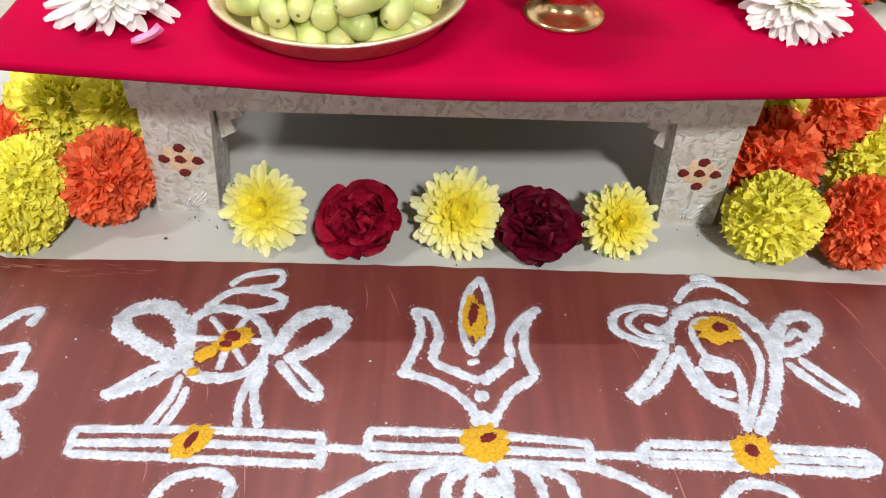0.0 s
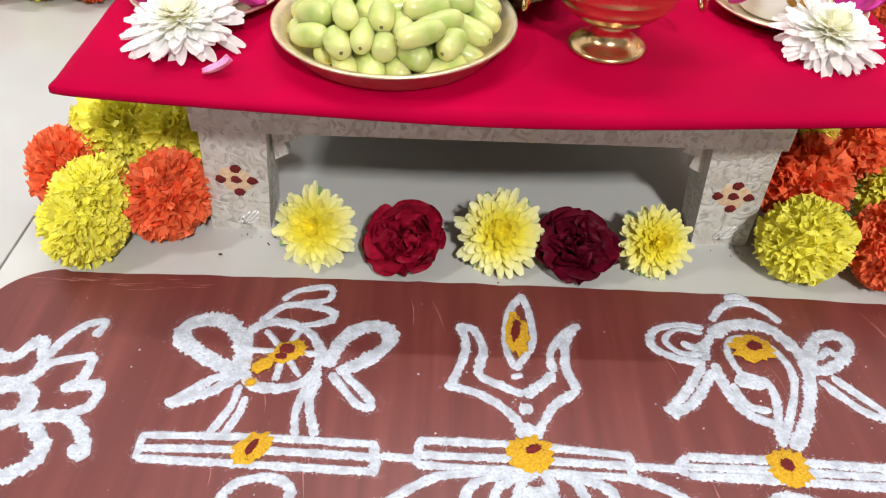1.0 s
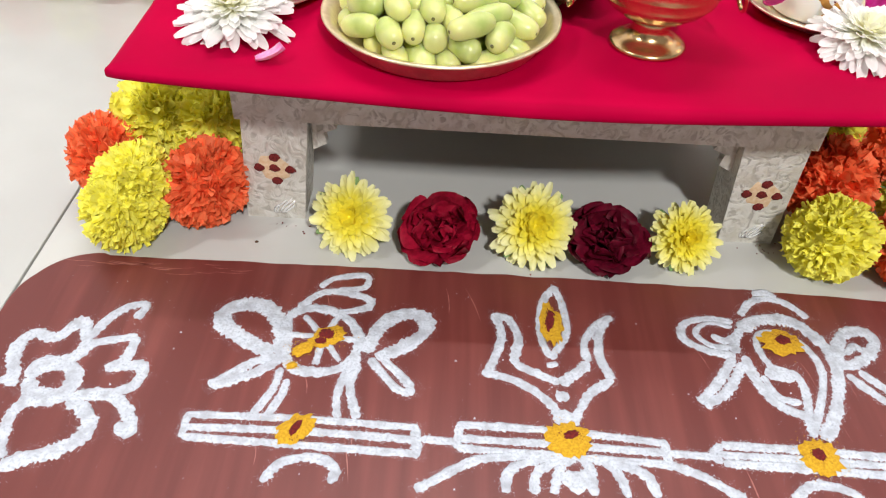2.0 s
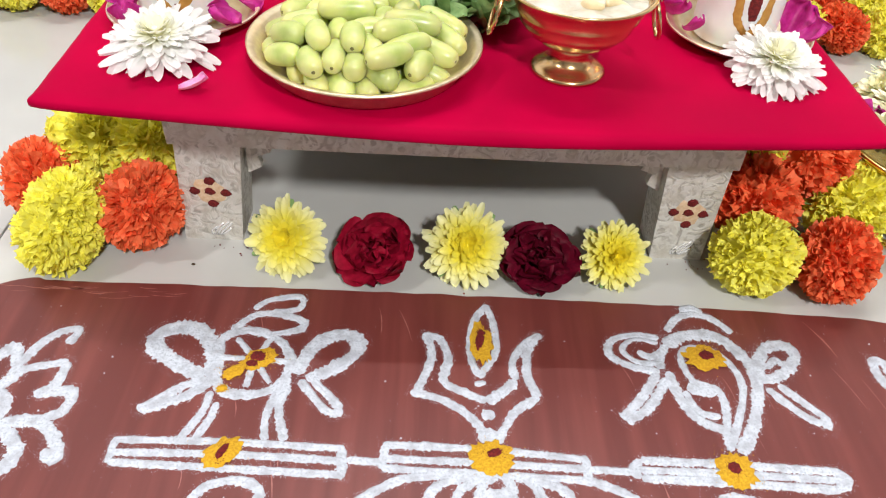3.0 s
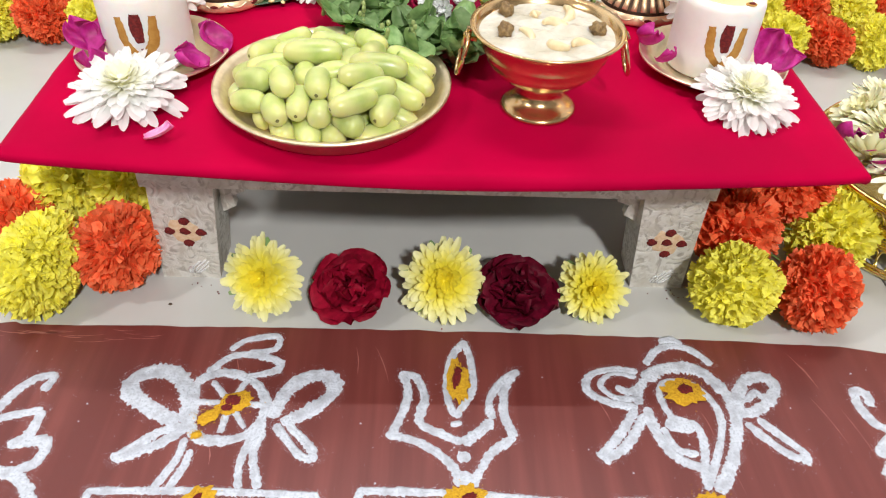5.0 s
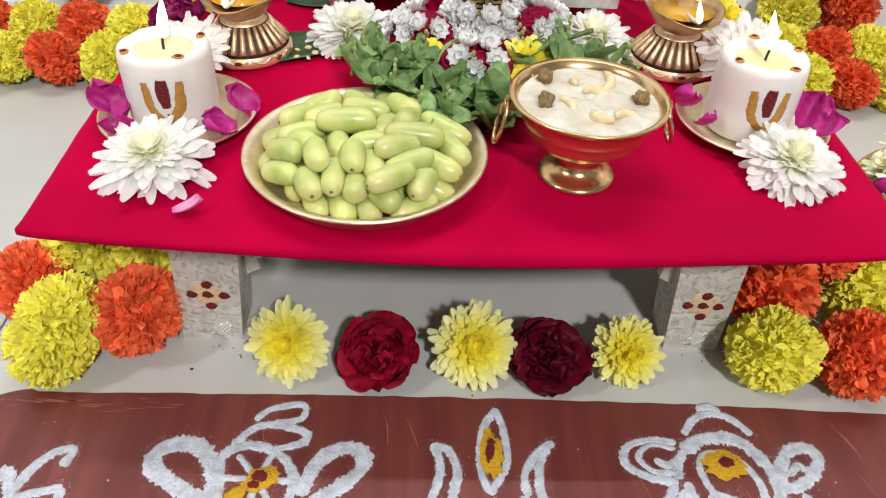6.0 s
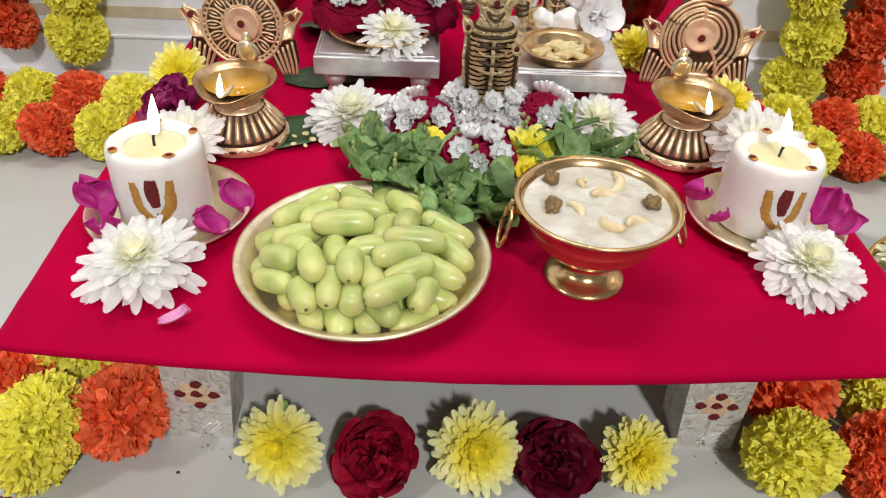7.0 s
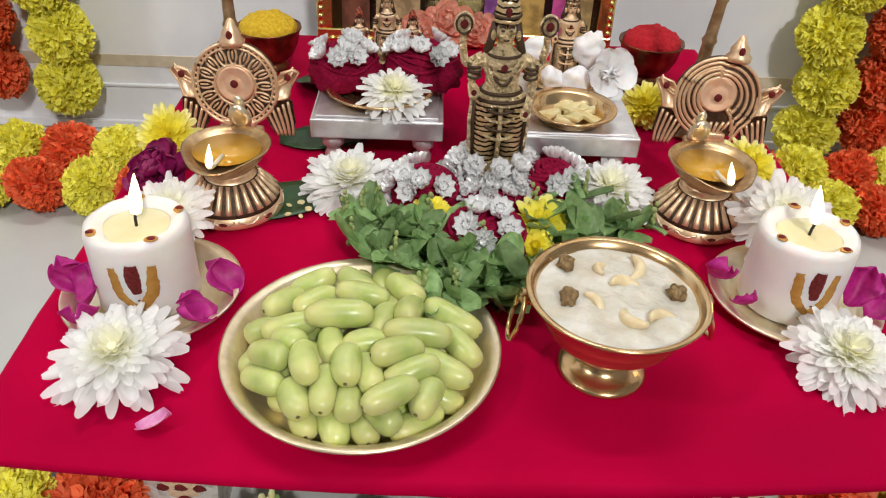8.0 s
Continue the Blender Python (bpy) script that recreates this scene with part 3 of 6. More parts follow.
for x, y, rx, ry, t in ((-144, -203, 3, 7, -25), (27, -198, 6, 3.5, 25), (181, -203, 5, 5, 0), (-136, -126, 6, 5, 0), (-139, -132, 4, 3, 0), (21, -103, 3.5, 9, -5), (22, -96, 3, 4, 0), (187, -109, 6.5, 5, 10)):
    part("vermilion_dot", (lambda s: (heap(s, x, y, rx, ry, t, 0.0012), s)[1])(Shape()), vermilion_mat, drawing, "dark red vermilion dab")


# ---- low table ----
def altar_table():
    t = thing("altar_table", "low table clad in embossed silver foil standing on tiles", "low table")
    def leg(foot, head, y0, y1):
        """A tapered leg: its sides at the floor and under the apron."""
        s = Shape()
        rows = 8
        for k in range(rows + 1):
            q = k / rows
            a, b = foot[0] + (head[0] - foot[0]) * q, foot[1] + (head[1] - foot[1]) * q
            s.v += [(a, y0, 0.094 * q), (b, y0, 0.094 * q), (b, y1, 0.094 * q), (a, y1, 0.094 * q)]
        for k in range(rows):
            for i in range(4):
                s.f.append((4 * k + i, 4 * k + (i + 1) % 4, 4 * k + 4 + (i + 1) % 4, 4 * k + 4 + i))
        s.f += [(3, 2, 1, 0), (4 * rows, 4 * rows + 1, 4 * rows + 2, 4 * rows + 3)]
        return s
    for foot, head in (((-0.2190, -0.1720), (-0.2130, -0.1635)), ((0.1675, 0.2110), (0.1610, 0.2105))):
        for y0 in (0.0, 0.44):
            p = part("leg", leg(foot, head, y0, y0 + 0.04), foil_mat, t, smooth=False)
            if y0:
                continue
            c = (sum(foot) + sum(head)) / 4
            v, f = ball(0.0135, 0.0010, 0.0140, 40, 8)
            patch = Shape().add([(a * (1 + 0.45 * noise.noise((a * 160 + c * 99, 1, g * 160))), b, g * (1 + 0.45 * noise.noise((a * 160, c * 99, g * 160)))) for a, b, g in v], f, Matrix.Translation((c, 0.0004, 0.050)))
            part("sandal_patch", patch, material("dry_sandal_paste", (0.66, 0.44, 0.26), (0.76, 0.58, 0.4), rough=0.8, grain=300, bump=0.5), p, "dried orange sandal paste patch")
            for dx, dz in ((0, 0.001), (-0.012, 0.001), (0.012, 0), (0.001, 0.011), (0.001, -0.011)):
                d = Shape()
                v, f = ball(0.0043, 0.0011, 0.0036, 14, 8)
                d.add([(a * (1 + 0.6 * noise.noise((a * 700 + dx * 999, b, g * 700))), b, g * (1 + 0.6 * noise.noise((a * 600, dz * 999, g * 600)))) for a, b, g in v], f,
                      Matrix.Translation((c + dx, -0.0004, 0.049 + dz)))
                part("vermilion_dab", d, vermilion_mat, p, "dark red vermilion dab")
            for k in range(5):
                a = -1.0 + 0.5 * k
                line = [(c + (0.004 + 0.009 * q) * math.sin(a + q), -0.0005, 0.006 + 0.014 * q * math.cos(a)) for q in np.linspace(0, 1, 7)]
                part("embossed_scroll", Shape().add(*tube(line, 0.0009, 6)), bright_silver, p)
    part("apron", Shape().add(*box(-0.217, 0.2145, -0.003, 0.009, 0.094, 0.145, 0.0012)), foil_mat, t, smooth=False)
    part("apron", Shape().add(*box(-0.217, 0.2145, 0.472, 0.484, 0.094, 0.145, 0.0012)), foil_mat, t, smooth=False)
    for x in (-0.217, 0.2025):
        part("side_apron", Shape().add(*box(x, x + 0.012, 0.0092, 0.4718, 0.094, 0.145, 0.0012)), foil_mat, t, smooth=False)
    for sx in (-1, 1):
        s = Shape()
        prof = [(0.0, 0.0), (0.022, 0.0), (0.016, -0.007), (0.019, -0.013), (0.009, -0.017), (0.011, -0.027), (0.0, -0.033)]
        n = len(prof)
        for y in (0.012, 0.02):
            s.v += [(sx * (-0.163 + a), y, 0.094 + b) for a, b in prof]
        s.f += [tuple(range(n)), tuple(range(n, 2 * n))[::-1]] + [(i, (i + 1) % n, n + (i + 1) % n, n + i) for i in range(n)]
        part("corner_bracket", s, foil_mat, t, smooth=False)
    part("tabletop", Shape().add(*box(-0.219, 0.2165, -0.004, 0.487, 0.1452, 0.1611, 0.0012)), wood_mat, t, smooth=False)
    return t


altar_table()
X0, X1, Y0, Y1 = -0.2685, 0.2725, -0.0685, 0.525
board = part("altar_board", Shape().add(*box(X0 + 0.004, X1 - 0.004, Y0 + 0.004, Y1 - 0.004, TOP - 0.0075, TOP - 0.0024, 0.002)), wood_mat, None, "thin plywood board overhanging the low silver table", False)
tagged(board, category="board")


def altar_cloth():
    """Cloth folded over the board: a closed sheet with rounded edges that turn down and under."""
    s = Shape()
    path = []                                   # across the edge: (outwards, z)
    for o, z in ((-0.014, -0.0095), (-0.005, -0.0098), (0.0, -0.0090), (0.0018, -0.0068), (0.0014, -0.0040), (-0.0002, -0.0018), (-0.0035, -0.0005), (-0.009, 0.0), (-0.02, 0.0)):
        path.append((o, z))
    n = 90
    def bow(x):
        return 0.0135 * max(0.0, 1 - (x / 0.268) ** 2) ** 0.7
    def rim(u):
        p = u * 4
        k, q = int(p) % 4, p - int(p)
        return ((X0 + (X1 - X0) * q, Y0, 0, -1), (X1, Y0 + (Y1 - Y0) * q, 1, 0), (X1 - (X1 - X0) * q, Y1, 0, 1), (X0, Y1 - (Y1 - Y0) * q, -1, 0))[k]
    ring = [rim(i / (4 * n)) for i in range(4 * n)]
    cnt = len(ring)
    for o, z in path:
        for i, (x, y, nx, ny) in enumerate(ring):
            inx = min(max(x, X0 - o), X1 + o) if nx == 0 else x
            iny = min(max(y, Y0 - o), Y1 + o) if ny == 0 else y
            wob = 0.0013 * noise.noise((x * 9, y * 9, 1)) + 0.0006 * noise.noise((x * 45, y * 45, 4))
            dz = z + (0.5 * wob if z < -0.005 else 0) - (0.0045 * math.exp(-((x - 0.01) / 0.13) ** 2) - 0.0015 if ny < 0 and z < -0.003 else 0)
            wob *= max(0.0, min(1.0, 1 + (o + 0.0035) / 0.0055))
            s.v.append((inx + nx * (o + wob), iny + ny * (o + wob) - (bow(inx) if ny < 0 else 0), TOP + dz))
    for j in range(len(path) - 1):
        for i in range(cnt):
            s.f.append((j * cnt + i, j * cnt + (i + 1) % cnt, (j + 1) * cnt + (i + 1) % cnt, (j + 1) * cnt + i))
    gx, gy = n, n
    a, b, c, d = X0 + 0.02, X1 - 0.02, Y0 + 0.02, Y1 - 0.02
    k = len(s.v)
    for j in range(gy + 1):
        for i in range(gx + 1):
            x, y = a + (b - a) * i / gx, c + (d - c) * j / gy
            e = min(i, gx - i, j, gy - j)
            crease = 0.0011 * math.exp(-((x + 0.085 - 0.1 * y) / 0.0022) ** 2) + 0.0009 * math.exp(-((x - 0.066 + 0.25 * y) / 0.002) ** 2)
            s.v.append((x, y - bow(x) * (1 - j / gy) ** 3, TOP + min(1.0, e / 8) * (0.0004 * noise.noise((x * 14, y * 14, 7)) + 0.5 * crease * max(0.0, min(1.0, (0.03 - y) * 30)))))
    for j in range(gy):
        for i in range(gx):
            q = k + j * (gx + 1) + i
            s.f.append((q, q + 1, q + gx + 2, q + gx + 1))
    return tagged(part("altar_cloth", s, cloth_mat, None, "crimson satin cloth folded smoothly over the altar board"), category="tablecloth")


altar_cloth()


# ---- flowers ----
PETALS = {}


def blossom(name, R, rings, mat, label, category, m, seed, width=0.3, heart=None, group="", blunt=0.7, ruffle=0.02, cup=0.28, lift=0.35, droop=-6, steep=62):
    """A many-petalled flower on the xy plane, facing +z; every petal is a piece of its own."""
    rng = random.Random(seed)
    t = thing(name, label, category, m, group)
    full = width >= 0.5
    for k in range(rings):
        q = k / (rings - 1)
        n = max(4, 7 - k) if full else max(12, int(round(27 - 12 * q)))
        key = (mat.name, k, rings, round(R, 3), width)
        if key not in PETALS:
            PETALS[key] = []
            for _ in range(3):
                ln = R * (1 - 0.66 * q) * rng.uniform(0.94, 1.04)
                bend = (rng.uniform(0.2, 0.5) + 0.75 * q) if full else rng.uniform(-0.6, 0.1) + 0.75 * q
                v, f = petal(ln, R * (width if full else width * 0.76) * (1 - 0.2 * q), cup, bend, blunt, 7, 4, ruffle, rng)
                PETALS[key].append(Shape().add(v, f).mesh("petal", mat))
        for i in range(n):
            el = droop + (steep if full else 6 + 22 * q) * q ** (1.3 if full else 0.7) + rng.uniform(-7, 7) + (0 if full else 10)
            az = 360 * (i + 0.5 * (k % 2)) / n + rng.uniform(-7, 7) * (3 if full else 1)
            sc = rng.uniform(0.78, 1.1) if full else rng.uniform(0.86, 1.1)
            mm = rot(0, 0, az) @ Matrix.Translation((0, (0.05 if full else 0.12) * R * (1 - q), R * lift * q * (0.8 if full else 0.7) + 0.1 * R)) @ rot(el, rng.uniform(-16, 16), 0) @ Matrix.Diagonal((rng.uniform(0.85, 1.15), sc, 1, 1))
            part("petal", rng.choice(PETALS[key]), None, t, m=mm)
    part("flower_heart", Shape().add(*ball(R * (0.24 if full else 0.2), R * (0.24 if full else 0.2), R * 0.16, 16, 10), Matrix.Translation((0, 0, (0.13 if full else 0.22) * R))), heart or mat, t)
    return t


def facing(x, y, z, tip, turn=0, spin=0):
    """A pose whose +z leans `tip` degrees towards the walker, then turns."""
    return Matrix.Translation((x, y, z)) @ rot(0, 0, turn) @ rot(tip, 0, 0) @ rot(0, 0, spin)


heart_white = material("pale_heart", (0.93, 0.92, 0.55), (0.96, 0.95, 0.72), rough=0.7, grain=700, bump=1.0, depth=0.001)
heart_yellow = material("golden_heart", (0.93, 0.76, 0.02), (0.96, 0.85, 0.07), rough=0.7, grain=700, bump=1.0, depth=0.001)
for i, (x, y, R, tip, turn) in enumerate(((-0.202, -0.012, 0.0355, 10, -6), (0.212, 0.002, 0.034, 14, 8), (-0.092, 0.180, 0.037, 8, 0), (0.106, 0.178, 0.036, 8, 4))):
    blossom("white_chrysanthemum", R, 8, white_petal, "white chrysanthemum with pale yellow heart lying on crimson cloth", "flower", facing(x, y, TOP + 0.009, tip, turn), 10 + i, 0.30, heart_white, "white chrysanthemums on the cloth", droop=-11, lift=0.3)
for i, (x, y, R, tip, turn) in enumerate(((-0.204, 0.106, 0.027, 30, 0), (0.214, 0.124, 0.034, 38, -4))):
    blossom("white_chrysanthemum", R, 6, white_petal, "white chrysanthemum propped up behind a pillar candle", "flower", facing(x, y, TOP + 0.026, tip, turn, 11), 20 + i, 0.3, heart_white)
for i, (x, R, tip, turn) in enumerate(((-0.130, 0.0300, 50, -6), (0.011, 0.0315, 48, 0), (0.1285, 0.027, 50, 6))):
    fl = blossom("yellow_chrysanthemum", R, 8, yellow_petal, "yellow chrysanthemum leaning before the table on tiles", "flower", facing(x, -0.024, R * 0.78 + 0.0015, tip, turn, 20 * i), 30 + i, 0.3, heart_yellow, "flowers in the row before the table")
    for k in range(6):
        part("sepal", Shape().add(*petal(R * 0.75, R * 0.22, 0.2, 0.3, 0.5)), leaf_mat, fl, m=rot(0, 0, 60 * k) @ Matrix.Translation((0, R * 0.3, -0.004)) @ rot(-6, 0, 0))
for i, (x, R, tip, turn) in enumerate(((-0.061, 0.0320, 27, -8), (0.0670, 0.0315, 25, 5))):
    blossom("red_rose", R, 4, (rose_mat, dark_rose_mat)[i], "dark red rose pressed open, leaning before the table", "flower", facing(x, -0.027, 0.0150, tip, turn, 33 * i), 40 + i, 1.35, (rose_mat, dark_rose_mat)[i], "flowers in the row before the table", 0.66, 0.10, 0.10, 0.3, droop=0, steep=34)


# ---- tissue flower garlands ----
def pompom_mesh(name, R, mat, seed):
    rng = random.Random(seed)
    core = Shape().add(*ball(R * 0.76, R * 0.76, R * 0.76, 20, 14)).mesh(name, mat)
    s = Shape()
    N = 780
    for i in range(N):
        z = 1 - 2 * (i + 0.5) / N
        a = i * 2.399963
        d = Vector((math.sqrt(1 - z * z) * math.cos(a), math.sqrt(1 - z * z) * math.sin(a), z))
        d = (d + Vector((rng.uniform(-1, 1), rng.uniform(-1, 1), rng.uniform(-1, 1))) * 0.16).normalized()
        q = d.to_track_quat("Y", "Z").to_matrix().to_4x4()
        w, h = R * rng.uniform(0.07, 0.155), R * rng.uniform(0.30, 0.48)
        fold, curl = rng.uniform(0.2, 0.9) * w * rng.choice((-1, 1)), rng.uniform(-0.35, 0.35) * h
        v = [(-w * 0.25, 0, 0), (w * 0.25, 0, 0)]
        for t, k in ((0.55, 0.8), (1.0, 1.05)):
            for u in (-1, -0.33, 0.33, 1):
                v.append((u * w * k, h * t * (1 if t < 1 else rng.uniform(0.88, 1.06)), fold * t * abs(u) + curl * t * t + 0.12 * w * rng.uniform(-1, 1)))
        f = [(0, 3, 2), (0, 1, 4, 3), (1, 5, 4), (2, 3, 7, 6), (3, 4, 8, 7), (4, 5, 9, 8)]
        s.add(v, f, Matrix.Translation(d * R * 0.70) @ q @ rot(rng.uniform(-34, 34), rng.uniform(0, 360), rng.uniform(-16, 16)))
    return core, s.mesh("tissue_petals", mat, False)


POMS = {"y": [pompom_mesh("pompom_yellow", 0.04, tissue_yellow, k) for k in (1, 2)], "o": [pompom_mesh("pompom_orange", 0.04, tissue_orange, k) for k in (3, 4)]}


def garland(label, balls):
    """Balls of folded tissue: colour, place, radius."""
    g = thing("garland", label, "garland", pose(*balls[0][1:3], 0), "tissue flower garlands")
    inv = Vector((balls[0][1], balls[0][2], 0))
    rng = random.Random(int(abs(balls[0][1]) * 1e4))
    for k, (c, x, y, z, r) in enumerate(balls):
        r *= 0.9
        sq = rng.uniform(0.78, 0.98)
        m = Matrix.Translation(Vector((x, y, z)) - inv) @ rot(rng.uniform(0, 360), rng.uniform(0, 360), rng.uniform(0, 360)) @ Matrix.Diagonal((r / 0.04, r / 0.04, r / 0.04 * sq, 1))
        p = part("pompom", POMS[c][k % 2][0], None, g, "yellow tissue ball" if c == "y" else "orange tissue ball", m=m)
        tagged(part("tissue_petals", POMS[c][k % 2][1], None, p), kind="stuff")
    if len(balls) > 1:
        line = smooth_line([Vector(b[1:4]) - inv for b in balls], 0.01)
        part("thread", Shape().add(*tube(line, 0.0008, 5)), stem_mat, g)
    return g


near = "yellow and orange tissue flower garland heaped beside the table leg"
garland(near, [("y", -0.301, -0.033, 0.0300, 0.0340), ("y", -0.293, -0.020, 0.0450, 0.0315), ("o", -0.247, -0.004, 0.036, 0.037), ("o", -0.326, 0.014, 0.039, 0.038), ("y", -0.296, 0.046, 0.061, 0.036), ("y", -0.247, 0.048, 0.060, 0.036), ("o", -0.276, 0.096, 0.068, 0.038)])
garland(near, [("y", 0.237, -0.030, 0.0335, 0.0350), ("o", 0.303, -0.032, 0.0335, 0.0355), ("o", 0.250, 0.030, 0.046, 0.040), ("y", 0.338, 0.036, 0.036, 0.038), ("o", 0.302, 0.064, 0.070, 0.038), ("y", 0.254, 0.080, 0.078, 0.038)])
far = "yellow and orange tissue flower garland lying along the wall"
garland(far, [("oy"[k % 2], -0.345 - 0.060 * k, 0.405, 0.032, 0.034) for k in range(7)] + [("oy"[k % 2], -0.33 - 0.058 * k, 0.465, 0.040, 0.036) for k in range(6, -1, -1)])
garland(far, [("oy"[k % 2], 0.365 + 0.058 * k, 0.405, 0.032, 0.034) for k in range(7)] + [("oy"[k % 2], 0.35 + 0.058 * k, 0.465, 0.042, 0.036) for k in range(6, -1, -1)])
hang = "tissue flower garland hanging down the white wall"
garland("yellow " + hang, [("y", -0.480 + 0.006 * math.sin(2 * k), 0.565, 0.080 + 0.064 * k, 0.0395) for k in range(12)])
garland("orange " + hang, [("o", -0.566 + 0.006 * math.sin(3 * k), 0.57, 0.095 + 0.062 * k, 0.039) for k in range(12)])
garland("yellow " + hang, [("y", 0.452 + 0.010 * math.sin(2.2 * k), 0.56, 0.052 + 0.064 * k, 0.0395) for k in range(12)])
garland("orange " + hang, [("o", 0.535 + 0.008 * math.sin(3 * k), 0.565, 0.060 + 0.062 * k, 0.039) for k in range(12)])

# ---- grapes on a plate ----
plate_mat = material("brushed_pale_brass", (0.74, 0.61, 0.41), (0.86, 0.74, 0.53), rough=0.36, metal=0.85, grain=150, bump=0.08)


def dish(name, R, h, label, m, mat=pale_brass, well=0.8, n=64, rim=(0.06, 0.75)):
    t = 0.0011
    prof = [(0.001, 0), (R * well * 0.9, 0), (R * well, 0.0015), (R * (well + rim[0]), h * rim[1]), (R * 0.985, h * 0.97), (R, h), (R, h + t), (R * 0.98, h + t + 0.0004), (R * (well + rim[0] - 0.01), h * rim[1] + t), (R * well - 0.001, 0.0030), (R * well * 0.88, t), (0.001, t)]
    ob = part(name, Shape().add(*lathe(prof, n)), mat, None, label, m=m)
    return tagged(ob, category="plate")


dish("brass_plate", 0.0785, 0.0155, "round brass plate heaped with grapes on crimson cloth", pose(-0.068, -0.001, TOP + 0.0004), plate_mat, 0.85, rim=(0.078, 0.9))


def grape_mesh(L, r, seed):
    rng = random.Random(seed)
    v, f = ball(r, r, L / 2, 18, 14)
    v = [(x, z, -y) for x, y, z in v]
    e = [abs(2 * y / L) for _, y, _ in v]
    fat = [((1 - t ** 2.7) ** (1 / 2.7) if t < 1 else 0) / max(math.sqrt(max(1 - t * t, 0)), 1e-4) if t < 0.999 else 1 for t in e]
    v = [(x * k, y, z * k) for (x, y, z), k in zip(v, fat)]
    k = rng.uniform(-0.12, 0.12)
    bow = rng.uniform(-0.06, 0.06)
    s = Shape().add([(x * (1 + k * y / L) + bow * L * (2 * y / L) ** 2, y, z * (1 + k * y / L) * (1 + 0.02 * math.sin(9 * y / L))) for x, y, z in v], f)
    return s.mesh("grape", grape_mat)


scar_mat = material("stem_scar", (0.1, 0.09, 0.03), (0.22, 0.2, 0.06), rough=0.8, grain=900)
GRAPES = [(grape_mesh(L, r, i), L) for i, (L, r) in enumerate(((0.038, 0.0084), (0.030, 0.0077), (0.025, 0.0080), (0.032, 0.0074), (0.021, 0.0080)))]
SCAR = Shape().add(*ball(0.0013, 0.0007, 0.0013, 10, 6)).mesh("stem_scar", scar_mat)


CX, CY = -0.068, -0.001
heaped = [(-130, 8, -90), (-128, -13, -42), (-109, -17, -115), (-88, -19, 6), (-68, -22, -63), (-38, -17, -100), (-50, -28, -56), (-114, -33, -119), (-96, -38, 0), (-80, -47, 7), (-74, -36, 0),
          (-58, -42, 16), (-42, -41, -63), (-23, -32, 58), (-11, -15, 23), (-120, -44, -122)]
heaped += [(-102, -53, 34), (-66, -55, -7), (-44, -53, -63), (-78, -63, -112), (-38, -61, -56), (-21, -46, 66), (-57, -66, -96), (-80, 2, -81), (-56, 2, -13), (-22, 9, 63), (-70, 25, -90), (-100, 28, -56),
           (-40, 8, -18), (-104, -5, -55), (-120, 22, -39), (-29, -52, -18), (-84, 14, -85), (-48, 32, 40)]
kinds = {19: 0, 13: 0, 5: 0, 12: 3, 18: 3, 17: 4, 2: 4, 7: 2, 8: 1, 9: 3, 0: 4, 25: 0, 23: 0}
grapes = []                                     # kind, place, direction
for i, (x, y, a) in enumerate(heaped):
    x, y = CX + (x / 1000 - CX) * 0.92, CY + (y / 1000 - CY) * 0.9
    r = math.hypot(x - CX, y - CY)
    z = 0.0165 + 0.030 * max(0.0, 1 - (r / 0.075) ** 2)
    d = Vector((-math.sin(radians(a)), math.cos(radians(a)), 0))
    d.z = -0.030 * 2 / 0.075 ** 2 * ((x - CX) * d.x + (y - CY) * d.y) * 0.7
    grapes.append((kinds.get(i, (1, 2, 3)[i % 3]), Vector((x, y, z)), d.normalized()))
rng = random.Random(5)
for R, n, z in ((0.050, 12, 0.010), (0.030, 8, 0.010), (0.030, 7, 0.022), (0.0, 1, 0.012)):
    for i in range(n):
        a = 2 * math.pi * (i + rng.random() * 0.3) / n
        grapes.append((rng.choice((1, 2)), Vector((CX + R * math.cos(a), CY + R * math.sin(a), z)), Vector((rng.uniform(-1, 1), rng.uniform(-1, 1), 0)).normalized()))
for x, y, z, k, a in ((-0.076, 0.046, 0.034, 1, 60), (-0.058, 0.052, 0.028, 2, 20), (-0.100, 0.048, 0.026, 1, 100), (-0.036, 0.044, 0.026, 3, 70)):
    grapes.append((k, Vector((x, y, z)), Vector((-math.sin(radians(a)), math.cos(radians(a)), 0.1)).normalized()))
